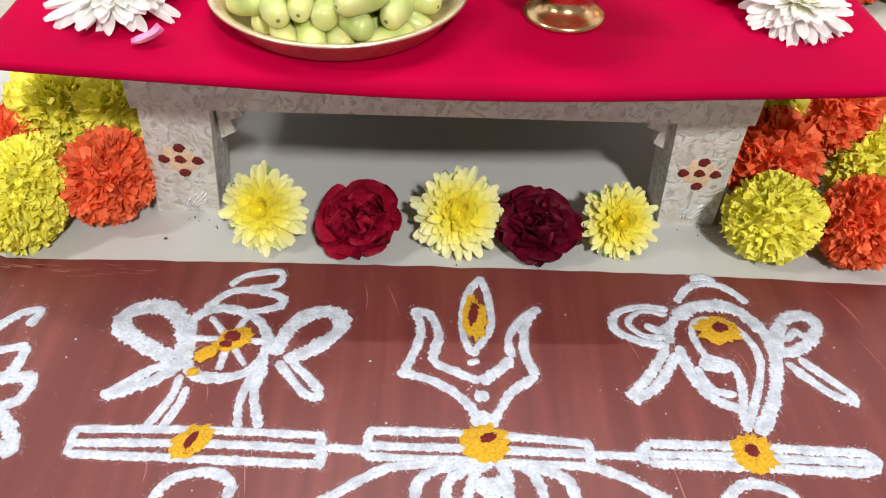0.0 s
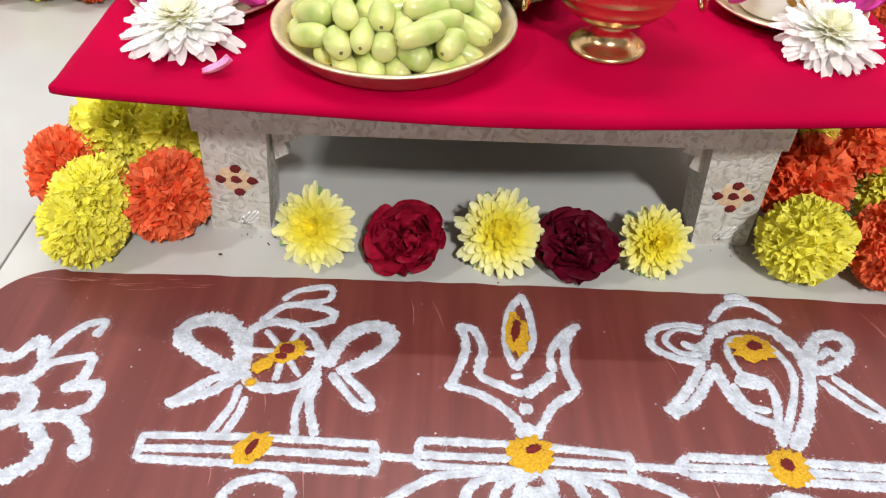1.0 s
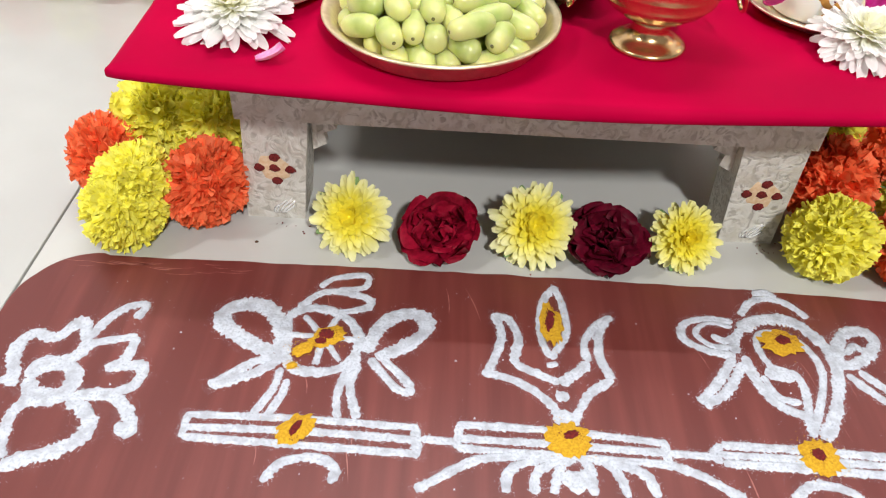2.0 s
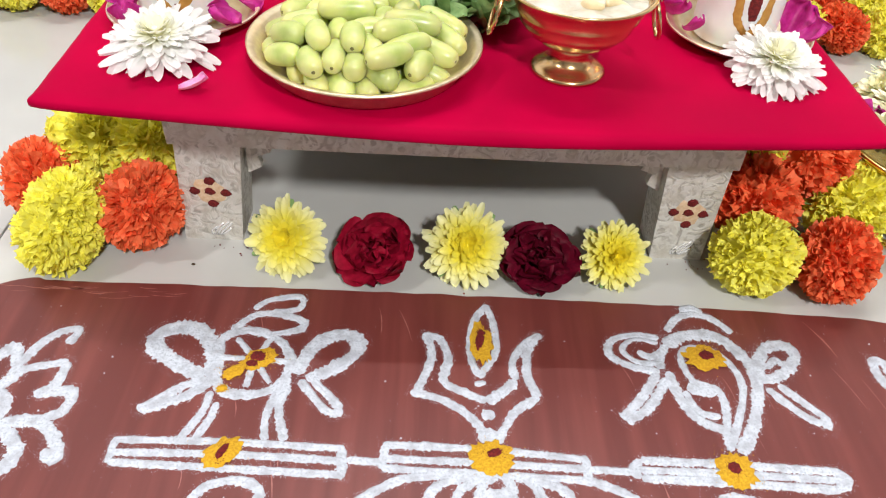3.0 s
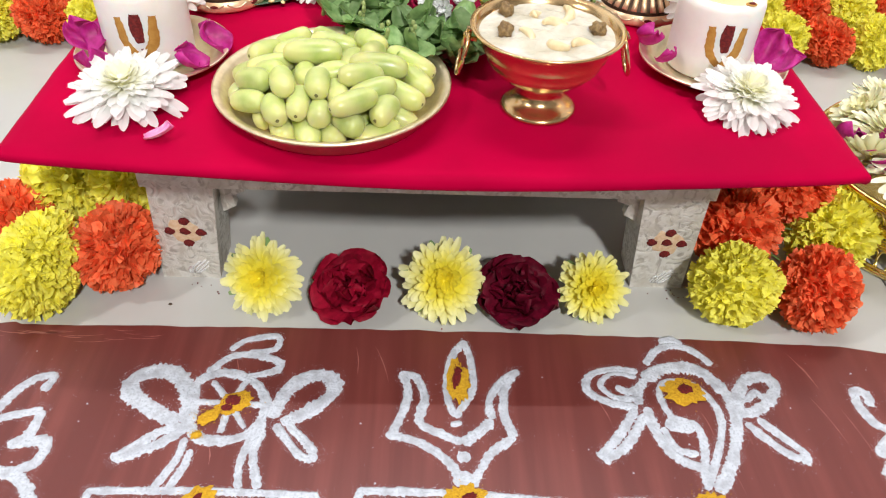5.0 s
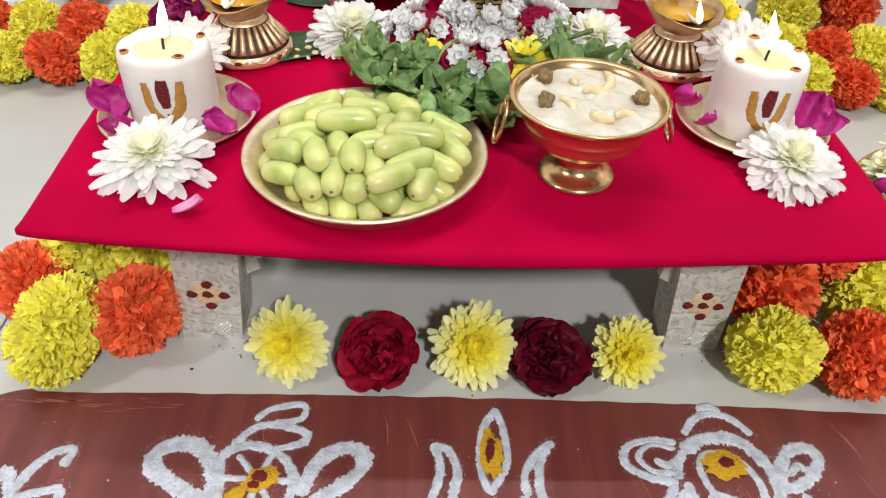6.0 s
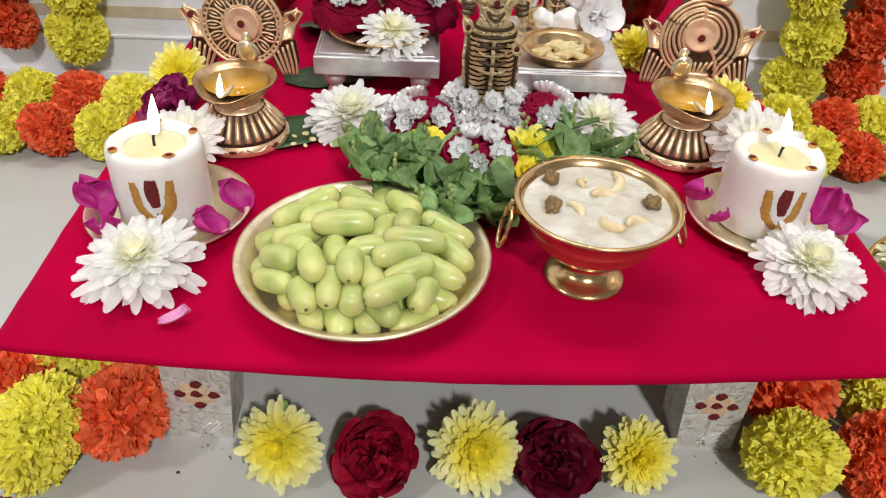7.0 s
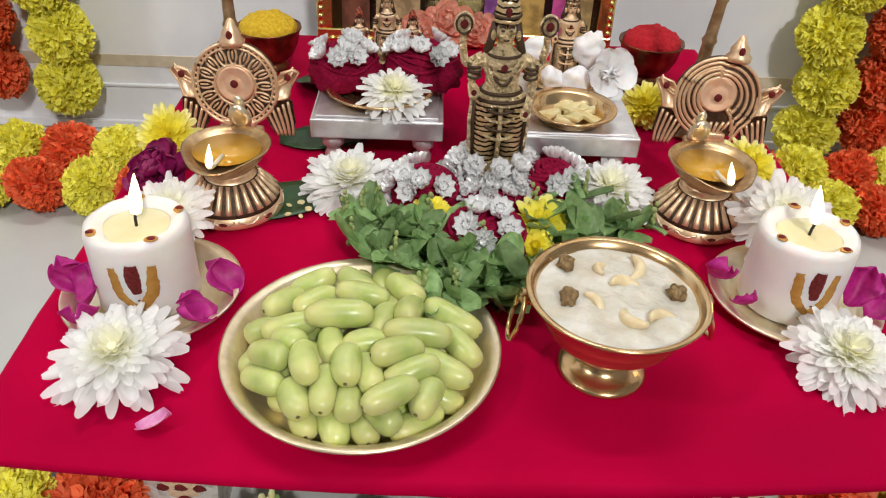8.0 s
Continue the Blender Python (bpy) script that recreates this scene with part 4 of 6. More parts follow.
# let them settle apart: three balls stand for each grape
P = np.array([g[1] for g in grapes])
D = np.array([g[2] for g in grapes])
RAD = np.array([(0.0084, 0.0077, 0.0080, 0.0074, 0.0080)[g[0]] for g in grapes])
ARM = np.array([GRAPES[g[0]][1] / 2 for g in grapes]) - RAD
for step in range(90):
    S = np.stack([P - D * ARM[:, None], P, P + D * ARM[:, None]], 1).reshape(-1, 3)
    own = np.repeat(np.arange(len(P)), 3)
    diff = S[:, None] - S[None]
    dist = np.sqrt((diff ** 2).sum(-1)) + 1e-9
    need = (RAD[own][:, None] + RAD[own][None]) * 0.9 - dist
    need[(own[:, None] == own[None]) | (need < 0)] = 0
    push = (diff / dist[..., None] * need[..., None]).sum(1).reshape(-1, 3, 3)
    P += 0.16 * push.sum(1)
    D += (push[:, 2] - push[:, 0]) / np.maximum(ARM, 0.006)[:, None] * 0.05
    D[:, 2] = np.clip(D[:, 2], -0.32, 0.32)
    D /= np.sqrt((D ** 2).sum(1))[:, None]
    P[:, 2] -= 0.00022
    off = P[:, :2] - (CX, CY)
    rr = np.sqrt((off ** 2).sum(1)) + 1e-9
    P[:, :2] = (CX, CY) + off * np.minimum(1, (0.0685 - RAD - ARM * np.abs((D[:, :2] * off).sum(1) / rr)) / rr)[:, None]
    P[:, 2] = np.maximum(P[:, 2], RAD + 0.0012 + 0.7 * ARM * np.abs(D[:, 2]))
for i, (k, _, _) in enumerate(grapes):
    me, L = GRAPES[k]
    m = Matrix.Translation((P[i][0], P[i][1], TOP + P[i][2])) @ Vector(D[i]).to_track_quat("Y", "Z").to_matrix().to_4x4()
    g = tagged(part("grape", me, None, None, "pale green long grape heaped on the brass plate", m=m), category="grape", group="grapes on the plate")
    if i % 3 != 2:
        part("stem_scar", SCAR, None, g, m=pose(0, -L * 0.484, 0))


# ---- pedestal bowl of milk sweet ----
def sweet_bowl(x, y):
    t = thing("pedestal_bowl", "brass pedestal bowl of milk sweet with cashews and raisins", "bowl", pose(x, y, TOP + 0.0004) @ Matrix.Diagonal((0.945, 0.945, 1.16, 1)))
    foot = [(0.001, 0), (0.0265, 0), (0.0272, 0.0012), (0.0255, 0.0026), (0.0215, 0.0038), (0.0165, 0.0055), (0.0135, 0.0085), (0.0130, 0.012), (0.0145, 0.0155), (0.012, 0.0175), (0.001, 0.0175)]
    part("foot", Shape().add(*lathe(foot, 56)), brass_mat, t)
    body = [(0.001, 0.0165), (0.012, 0.0168), (0.024, 0.0195), (0.033, 0.0245), (0.0385, 0.0295), (0.0392, 0.0305), (0.0389, 0.0315), (0.0425, 0.0365), (0.0430, 0.0373), (0.0428, 0.0382), (0.0458, 0.0430), (0.0478, 0.0465), (0.0515, 0.0490), (0.0525, 0.0500), (0.0520, 0.0508),
            (0.0485, 0.0498), (0.0460, 0.0465), (0.0400, 0.0350), (0.028, 0.0240), (0.012, 0.0195), (0.001, 0.0192)]
    part("body", Shape().add(*lathe(body, 72)), brass_mat, t)
    s = Shape()
    n, k = 48, 14
    s.v.append((0, 0, 0.0475))
    for j in range(1, k + 1):
        for i in range(n):
            a = 2 * math.pi * i / n
            r = 0.0468 * j / k
            px, py = r * math.cos(a), r * math.sin(a)
            s.v.append((px, py, 0.0462 + (0.0018 * noise.noise((px * 90, py * 90, 2)) + 0.0010 * noise.noise((px * 260, py * 260, 5)) + 0.0012 * (1 - (j / k) ** 2)) * (j < k)))
    for i in range(n):
        s.f.append((0, 1 + i, 1 + (i + 1) % n))
    for j in range(k - 1):
        for i in range(n):
            s.f.append((1 + j * n + i, 1 + (j + 1) * n + i, 1 + (j + 1) * n + (i + 1) % n, 1 + j * n + (i + 1) % n))
    part("milk_sweet", s, cream_mat, t, "creamy white sweet with lumps")
    for cx, cy, a, sc in ((0.008, 0.010, 80, 1.0), (0.016, 0.024, -20, 1.0), (0.004, -0.020, 200, 1.05), (0.022, -0.018, 100, 0.95), (-0.012, -0.008, 20, 0.8), (-0.006, 0.026, 150, 0.8)):
        line = [(0.0105 * sc * math.cos(u), 0.0105 * sc * math.sin(u), 0.0008 * math.sin(2 * u)) for u in np.linspace(-1.25, 1.25, 12)]
        c = Shape().add(*tube(line, lambda q: 0.0039 * sc * (math.sin(math.pi * min(max(q, 0.04), 0.96)) ** 0.5) * (1.1 - 0.25 * q), 10))
        part("cashew", c, cashew_mat, t, "curved cashew half", m=pose(cx, cy, 0.0464, 10, 5, a) @ Matrix.Translation((-0.008, 0, 0)))
    for cx, cy in ((-0.026, 0.026), (-0.029, -0.006), (0.034, 0.000)):
        v, f = ball(0.0062, 0.0050, 0.0042, 18, 12)
        v = [tuple(Vector(p) * (1 + 0.5 * noise.noise(Vector(p) * 420 + Vector((cx * 900, 0, 0))))) for p in v]
        part("raisin", Shape().add(v, f), raisin_mat, t, "wrinkled brown raisin", m=pose(cx, cy, 0.0490, 0, 0, cx * 4000))
    for sx in (-1, 1):
        lug = Shape().add(*tube([(sx * 0.049, 0, 0.047), (sx * 0.0535, 0, 0.0475), (sx * 0.0555, 0, 0.0445), (sx * 0.0530, 0, 0.0415), (sx * 0.047, 0, 0.041)], 0.0015, 8))
        h = part("handle_lug", lug, brass_mat, t)
        ring = [(sx * 0.0560 - sx * 0.004 * math.sin(u), 0.0100 * math.sin(u + 1.57) - sx * 0.003 * math.sin(u), 0.0335 + 0.0115 * math.sin(u)) for u in np.linspace(0, 2 * math.pi, 28)[:-1]]
        part("ring_handle", Shape().add(*tube(ring, 0.0015, 8, True)), brass_mat, h)
    return t


sweet_bowl(0.0700, 0.0)


# ---- candles ----
def flame(parent, x, y, z, h, watts, lean=3):
    prof = [(0.0003, 0), (0.11 * h, 0.08 * h), (0.135 * h, 0.28 * h), (0.12 * h, 0.5 * h), (0.07 * h, 0.75 * h), (0.03 * h, 0.92 * h), (0.0003, h)]
    ob = part("flame", Shape().add(*lathe(prof, 20)), flame_mat, parent, "bright yellow flame", m=pose(x, y, z, 0, lean, 0))
    d = bpy.data.lights.new("flame_light", "POINT")
    d.energy, d.color, d.shadow_soft_size = watts, (1.0, 0.62, 0.28), 0.004
    l = new("flame_light", d)
    l.matrix_world = pose(*(parent.matrix_basis @ Vector((x, y - 0.012, z + h * 1.05))))
    return ob


def on_candle(R, pts, w, lift=0.0005):
    """A smear of paste on the candle's side: pts are (angle in degrees from the front, height)."""
    line = smooth_line([(radians(a) * R, z, 0) for a, z in pts], 0.0008)
    v, f, c = [], [], 4
    for i, p in enumerate(line):
        d = (line[min(i + 1, len(line) - 1)] - line[max(i - 1, 0)]).normalized()
        s = Vector((-d.y, d.x, 0))
        q = i / (len(line) - 1)
        ww = w * (0.55 + 0.45 * math.sin(math.pi * min(max(q, 0.05), 0.95))) * (1 + 0.3 * noise.noise((p.x * 300, p.y * 300, w * 999)))
        for j in range(c + 1):
            e = p + s * ww * (2 * j / c - 1)
            k = R + (lift if 0 < j < c else -0.0003)
            a = e.x / R
            v.append((k * math.sin(a), -k * math.cos(a), e.y))
    for i in range(len(line) - 1):
        for j in range(c):
            a = i * (c + 1) + j
            f.append((a, a + 1, a + c + 2, a + c + 1))
    return Shape().add(v, f)


def pillar_candle(x, y, z, R, H, turn, seed):
    rng = random.Random(seed)
    t = thing("pillar_candle", "lit white pillar candle marked with sandal paste, on a plate", "candle", pose(x, y, z, 0, 0, turn))
    prof = [(0.001, 0), (R - 0.002, 0), (R, 0.002), (R * 1.005, H * 0.3), (R, H * 0.6), (R * 0.995, H - 0.006), (R - 0.0012, H - 0.002), (R - 0.004, H - 0.0003), (R - 0.007, H - 0.001), (R - 0.010, H - 0.0045), (R - 0.013, H - 0.006), (0.001, H - 0.006)]
    v, f = lathe(prof, 64)
    v = [(a * (1 + 0.012 * noise.noise((a * 50, b * 50, c * 40))), b * (1 + 0.012 * noise.noise((a * 50, b * 50, c * 40 + 9))), c + (0.001 * noise.noise((a * 60, b * 60, seed)) if c > H * 0.8 else 0)) for a, b, c in v]
    part("wax_body", Shape().add(v, f), wax_mat, t)
    part("wax_pool", Shape().add(*lathe([(0.001, H - 0.0058), (R - 0.0105, H - 0.0058), (R - 0.0095, H - 0.0050), (R - 0.012, H - 0.0050), (0.001, H - 0.0052)], 48)), melt_mat, t, "melted yellow wax pool")
    part("wick", Shape().add(*tube([(0, 0, H - 0.007), (0.0004, 0, H), (0.0016, 0, H + 0.005)], 0.0009, 8)), wick_mat, t, "charred black wick")
    flame(t, 0.0014, 0, H + 0.0025, 0.028, 0.03, 8 if x < 0 else -12)
    for side in (-1, 1):
        part("sandal_stripe", on_candle(R, [(side * 22, H * 0.74), (side * 20, H * 0.58), (side * 18, H * 0.42), (side * 10, H * 0.31), (side * 1, H * 0.22), (side * 5, H * 0.13)], 0.0046), sandal_mat, t, "tan sandal paste stripe")
    part("vermilion_stripe", on_candle(R, [(0.5, H * 0.78), (-0.5, H * 0.60), (1.5, H * 0.42)], 0.0052, 0.0008), vermilion_mat, t, "dark red vermilion stripe")
    part("vermilion_spot", on_candle(R, [(1.5, H * 0.345), (1.5, H * 0.325)], 0.0014, 0.0008), vermilion_mat, t, "dark red vermilion spot")
    for a in (-150, -60, 20, 95):
        c = (R - 0.005) * math.cos(radians(a)), (R - 0.005) * math.sin(radians(a))
        v, f = ball(0.0042, 0.0030, 0.0010, 12, 6)
        part("sandal_dab", Shape().add(v, f), sandal_mat, t, "tan sandal paste dab", m=pose(*c, H - 0.0002, 0, 0, a + 70))
        v, f = ball(0.0024, 0.0018, 0.0010, 12, 6)
        part("vermilion_dab", Shape().add(v, f), vermilion_mat, t, "dark red dab", m=pose(c[0] * 1.02, c[1] * 1.02, H + 0.0006))
    return t


def loose_petal(x, y, z, L, w, yaw, tip, mat, label, bend=0.9, roll=0):
    v, f = petal(L, w, 0.45, bend, 0.6, 14, 12, 0.17, random.Random(int(abs(x) * 9999)))
    s = Shape().add(v, f)
    ob = part("petal", s, mat, None, label, m=pose(x, y, z, tip, roll, yaw))
    tagged(ob, category="petal")
    so = ob.modifiers.new("thickness", "SOLIDIFY")
    so.thickness = 0.0005
    return ob


for x, y, turn, seed in ((-0.205, 0.058, 8, 1), (0.203, 0.070, -3, 2)):
    dish("candle_plate", 0.054, 0.0085, "small brass plate under a lit candle and petals", pose(x + 0.003, y - 0.006, TOP + 0.0004), pale_brass, 0.78)
    pillar_candle(x, y - 0.003, TOP + 0.002, 0.0302, 0.056, turn, seed)
mag = "crumpled magenta petal lying on the candle plate"
for x, y, L, w, yaw, tip, roll in ((-0.150, 0.045, 0.032, 0.034, 60, 12, 18), (-0.157, 0.026, 0.028, 0.028, 100, 10, -10), (-0.236, 0.034, 0.030, 0.030, -30, 30, -20), (-0.232, 0.022, 0.024, 0.026, 200, 24, 10), (-0.165, 0.022, 0.024, 0.016, 40, 6, 0), (-0.242, 0.048, 0.03, 0.026, 20, 50, -30),
                                (0.156, 0.084, 0.030, 0.024, 170, 20, -25), (0.163, 0.055, 0.024, 0.018, 200, 16, 0), (0.236, 0.054, 0.034, 0.032, -40, 26, 20), (0.243, 0.044, 0.028, 0.028, -110, 20, 10)):
    loose_petal(x, y, TOP + 0.0085, L * 0.88, w * 0.85, yaw, tip, magenta_mat, mag, roll=roll)
loose_petal(-0.180, -0.054, TOP + 0.0012, 0.019, 0.0105, -74, 8, pink_mat, "single pink petal fallen on the crimson cloth", 0.5)


# ---- oil lamps ----
def oil_lamp(x, y, turn):
    t = thing("oil_lamp", "lit antique brass oil lamp with fluted base on a leaf", "oil lamp", pose(x, y, TOP + 0.0016))
    base = [(0.001, 0), (0.0345, 0), (0.036, 0.002), (0.0355, 0.006), (0.0335, 0.0085), (0.0305, 0.0115), (0.0245, 0.0195), (0.0185, 0.0275), (0.0165, 0.0295), (0.0175, 0.031), (0.0155, 0.033), (0.001, 0.033)]
    part("lamp_base", Shape().add(*lathe(base, 64)), bronze_mat, t)
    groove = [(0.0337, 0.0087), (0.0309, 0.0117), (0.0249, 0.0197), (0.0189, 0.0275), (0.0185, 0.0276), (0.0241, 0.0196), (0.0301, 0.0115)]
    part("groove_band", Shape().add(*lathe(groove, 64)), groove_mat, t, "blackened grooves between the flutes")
    rib = Shape().add(*tube([(0.0322, 0, 0.0108), (0.0283, 0, 0.0156), (0.0238, 0, 0.0213), (0.0196, 0, 0.0272)], lambda q: 0.0025 - 0.0011 * q, 8)).mesh("flute", bronze_mat)
    for k in range(26):
        part("flute", rib, None, t, m=rot(0, 0, 360 / 26 * k))
    for k in range(12):
        a = 2 * math.pi * k / 12
        arc = [((0.0356 - 0.0003 * abs(u)) * math.cos(a + 0.22 * u), (0.0356 - 0.0003 * abs(u)) * math.sin(a + 0.22 * u), 0.0075 - 0.0035 * (1 - u * u)) for u in np.linspace(-1, 1, 9)]
        part("scallop", Shape().add(*tube(arc, 0.0008, 6)), pale_brass, t)
    cup = [(0.001, 0.0315), (0.013, 0.032), (0.0185, 0.0350), (0.0240, 0.0405), (0.0275, 0.0460), (0.0305, 0.0495), (0.0312, 0.0505), (0.0300, 0.0508), (0.0262, 0.0480), (0.0215, 0.0450), (0.012, 0.0420), (0.001, 0.0415)]
    v, f = lathe(cup, 64)
    out = []
    for a, b, c in v:
        ang = math.atan2(b, a)
        d = math.cos(ang - radians(-90 + turn))
        k = 1 + 0.34 * max(0, d) ** 6 * (c - 0.0315) / 0.02
        out.append((a * k, b * k, c - 0.002 * max(0, d) ** 8))
    bowl = part("lamp_cup", Shape().add(out, f), material("aged_brass", (0.46, 0.3, 0.15), (0.74, 0.54, 0.32), rough=0.3, metal=0.9, grain=90, bump=0.2, large=(0.4, 0.24, 0.12), large_scale=60), t)
    part("oil", Shape().add(*lathe([(0.001, 0.0464), (0.0236, 0.0464), (0.0240, 0.0468), (0.001, 0.0469)], 40)), oil_mat, bowl, "amber oil surface")
    ax, ay = math.sin(radians(turn)), -math.cos(radians(turn))
    wl = [(ax * r, ay * r, z) for r, z in ((0.010, 0.0470), (0.022, 0.0478), (0.032, 0.0500), (0.035, 0.0518))]
    part("cotton_wick", Shape().add(*tube(wl, 0.0016, 8)), material("cotton_wick", (0.8, 0.7, 0.5), (0.85, 0.78, 0.6), rough=0.9), bowl, "pale cotton wick")
    flame(t, ax * 0.035, ay * 0.035, 0.0510, 0.018, 0.012, 8 if x < 0 else -14)
    fin = Shape().add(*ball(0.0085, 0.0045, 0.012, 14, 10), pose(-ax * 0.032, -ay * 0.032, 0.056, 20, 0, turn))
    fin.add(*ball(0.004, 0.003, 0.006, 10, 8), pose(-ax * 0.034, -ay * 0.034, 0.067, 20, 0, turn))
    part("finial", fin, pale_brass, t, "leaf-shaped brass finial")
    for k in (0, 1, 2):
        a = radians(-90 + 55 * (k - 1))
        part("vermilion_dab", Shape().add(*ball(0.0035, 0.0008, 0.0018, 10, 6), pose(0.0355 * math.cos(a), 0.0355 * math.sin(a), 0.005, 0, 0, math.degrees(a) + 90)), vermilion_mat, t, "dark red dab")
    return t


oil_lamp(-0.176, 0.160, -6)
oil_lamp(0.1705, 0.160, 4)


def flat_leaf(x, y, L, w, yaw, label="dark green betel leaf lying under an oil lamp", mat=dark_leaf, z=0.0008, bend=0.06):
    v, f = petal(L, w, 0.12, bend, 0.35, 12, 6, 0.01, random.Random(3))
    ob = part("betel_leaf", Shape().add(v, f), mat, None, label, m=pose(x, y, TOP + z, 0, 0, yaw))
    ob.modifiers.new("thickness", "SOLIDIFY").thickness = 0.0006
    return tagged(ob, category="leaf")


flat_leaf(-0.190, 0.150, 0.105, 0.050, -72)
flat_leaf(0.200, 0.150, 0.105, 0.050, 76)
flat_leaf(-0.160, 0.262, 0.085, 0.045, -78, "dark green betel leaf lying beside a silver stool")
flat_leaf(-0.150, 0.40, 0.05, 0.035, -170, "dark green leaf beside the turmeric bowl", z=0.002, bend=0.5)
flat_leaf(-0.138, 0.385, 0.045, 0.03, -120, "dark green leaf beside the turmeric bowl", z=0.002, bend=0.5)
flat_leaf(0.155, 0.40, 0.05, 0.035, 170, "dark green leaf beside the vermilion bowl", z=0.002, bend=0.5)


# ---- engraved plaques ----
def plaque(kind, x, y, z, turn):
    """An antique brass emblem plate facing the walker: x across, z up, thin along y."""
    t = thing("emblem_plaque", "antique brass %s emblem plaque with blackened relief" % kind, "plaque", pose(x, y, TOP + 0.001, -7, 0, turn))
    R, H = 0.0355, 0.0490
    face = rot(90, 0, 0)
    up = Matrix.Translation((0, 0, H))
    if kind == "wheel":
        part("back_disc", Shape().add(*lathe([(0.001, -0.003), (R, -0.003), (R, 0.001), (R - 0.001, 0.002), (0.001, 0.002)], 56), up @ face), groove_mat, t, "blackened ground")
        for r, w in ((R - 0.0012, 0.0017), (R - 0.0050, 0.0010), (0.0165, 0.0012)):
            part("relief_ring", Shape().add(*tube([(r * math.cos(u), -0.0026, r * math.sin(u)) for u in np.linspace(0, 2 * math.pi, 57)[:-1]], w, 6, True), up), bronze_mat, t)
        tooth = Shape().add(*ball(0.0014, 0.0014, 0.0020, 8, 6)).mesh("tooth", bronze_mat)
        for k in range(44):
            part("tooth", tooth, None, t, m=up @ rot(0, 360 / 44 * k, 0) @ Matrix.Translation((0, -0.002, R - 0.003)))
        loop = Shape()
        pts = [(0.0032 * math.sin(u) * (0.8 + 0.35 * (1 - math.cos(u)) / 2), 0, 0.0240 - 0.0070 * math.cos(u)) for u in np.linspace(0, 2 * math.pi, 19)[:-1]]
        loop.add(*tube(pts, 0.0010, 6, True))
        loop.add(*ball(0.0009, 0.0010, 0.0040, 8, 6), Matrix.Translation((0, 0, 0.0250)))
        loop = loop.mesh("relief_petal", bronze_mat)
        for k in range(16):
            part("relief_petal", loop, None, t, m=up @ rot(0, 22.5 * k, 0) @ Matrix.Translation((0, -0.0024, 0)))
    else:
        part("back_disc", Shape().add(*lathe([(0.001, -0.003), (R, -0.003), (R, 0.001), (R - 0.001, 0.002), (0.001, 0.002)], 56), up @ face), groove_mat, t, "blackened ground")
        for k in range(7):
            u = -0.6 + 0.2 * k
            part("relief_line", Shape().add(*tube(smooth_line([(-0.024 * math.sin(u) * 1.1, -0.0024, -0.012 - 0.008 * math.cos(u)), (-0.017 * math.sin(u), -0.0024, -0.028), (-0.010 * math.sin(u), -0.0022, -0.040)], 0.003), 0.0014, 6), up), bronze_mat, t)
        for k in range(6):
            r0 = R - 0.0012 - 0.0036 * k
            pts = []
            for u in np.linspace(-0.75 * math.pi, 0.85 * math.pi, 40):
                r = r0 - 0.0014 * k * (u < 0)
                pts.append((r * math.sin(-u) * (1.0 if k < 4 else 0.95), -0.0026, r * math.cos(u) + 0.002 * (k > 2)))
            tail = pts[0]
            pts = [(tail[0] - 0.006 + 0.003 * k, -0.0022, tail[2] - 0.012 + 0.0012 * k)] + pts
            part("relief_spiral", Shape().add(*tube(smooth_line(pts, 0.002), 0.0015, 6), up), bronze_mat, t)
    dome = [(0.001, 0.0018), (0.0150, 0.0018), (0.0155, 0.003), (0.0135, 0.0042), (0.0130, 0.0038), (0.0098, 0.0048), (0.0094, 0.0044), (0.0060, 0.0054), (0.001, 0.0057)]
    part("central_boss", Shape().add(*lathe(dome, 40), up @ Matrix.Translation((0, 0, 0.001 if kind == "wheel" else 0.004)) @ face), material("copper_boss", (0.93, 0.56, 0.35), (0.97, 0.68, 0.47), rough=0.42, metal=0.45, grain=200), t, "copper-coloured boss")
    part("vermilion_dab", Shape().add(*ball(0.0032, 0.0009, 0.0034, 12, 8), up @ Matrix.Translation((0, -0.0062, 0.002))), vermilion_mat, t, "dark red dab")
    for sx in (-1, 1):
        leafy = Shape()
        back = [(sx * 0.0325, -0.012), (sx * 0.043, -0.010), (sx * 0.046, 0.002), (sx * 0.052, 0.012), (sx * 0.047, 0.014), (sx * 0.038, 0.011), (sx * 0.033, 0.004)]
        n = len(back)
        leafy.v += [(a, -0.0018, H + b) for a, b in back] + [(a, 0.002, H + b) for a, b in back]
        leafy.f += [tuple(range(n)), tuple(range(n, 2 * n))[::-1]] + [(i, (i + 1) % n, n + (i + 1) % n, n + i) for i in range(n)]
        orn = part("side_ornament", leafy, bronze_mat, t)
        part("relief_line", Shape().add(*tube([(a, -0.0022, H + b) for a, b in back], 0.0012, 6, True)), bronze_mat, orn)
        for q in (0.35, 0.65):
            part("relief_line", Shape().add(*tube([(sx * (0.034 + 0.014 * u), -0.0022, H - 0.003 + 0.010 * q + 0.013 * u * u) for u in np.linspace(0, 1, 6)], 0.0009, 6)), bronze_mat, orn)
        part("vermilion_dab", Shape().add(*ball(0.0028, 0.0009, 0.003, 10, 6), Matrix.Translation((sx * 0.043, -0.0032, H + 0.008))), vermilion_mat, orn, "dark red dab")
        tail = [(sx * 0.022, -0.024), (sx * 0.036, -0.012), (sx * 0.045, -0.012), (sx * 0.047, -0.032), (sx * 0.044, -0.042), (sx * 0.032, -0.043), (sx * 0.026, -0.034)]
        n = len(tail)
        cut = Shape()
        cut.v += [(a, -0.0015, H + b) for a, b in tail] + [(a, 0.002, H + b) for a, b in tail]
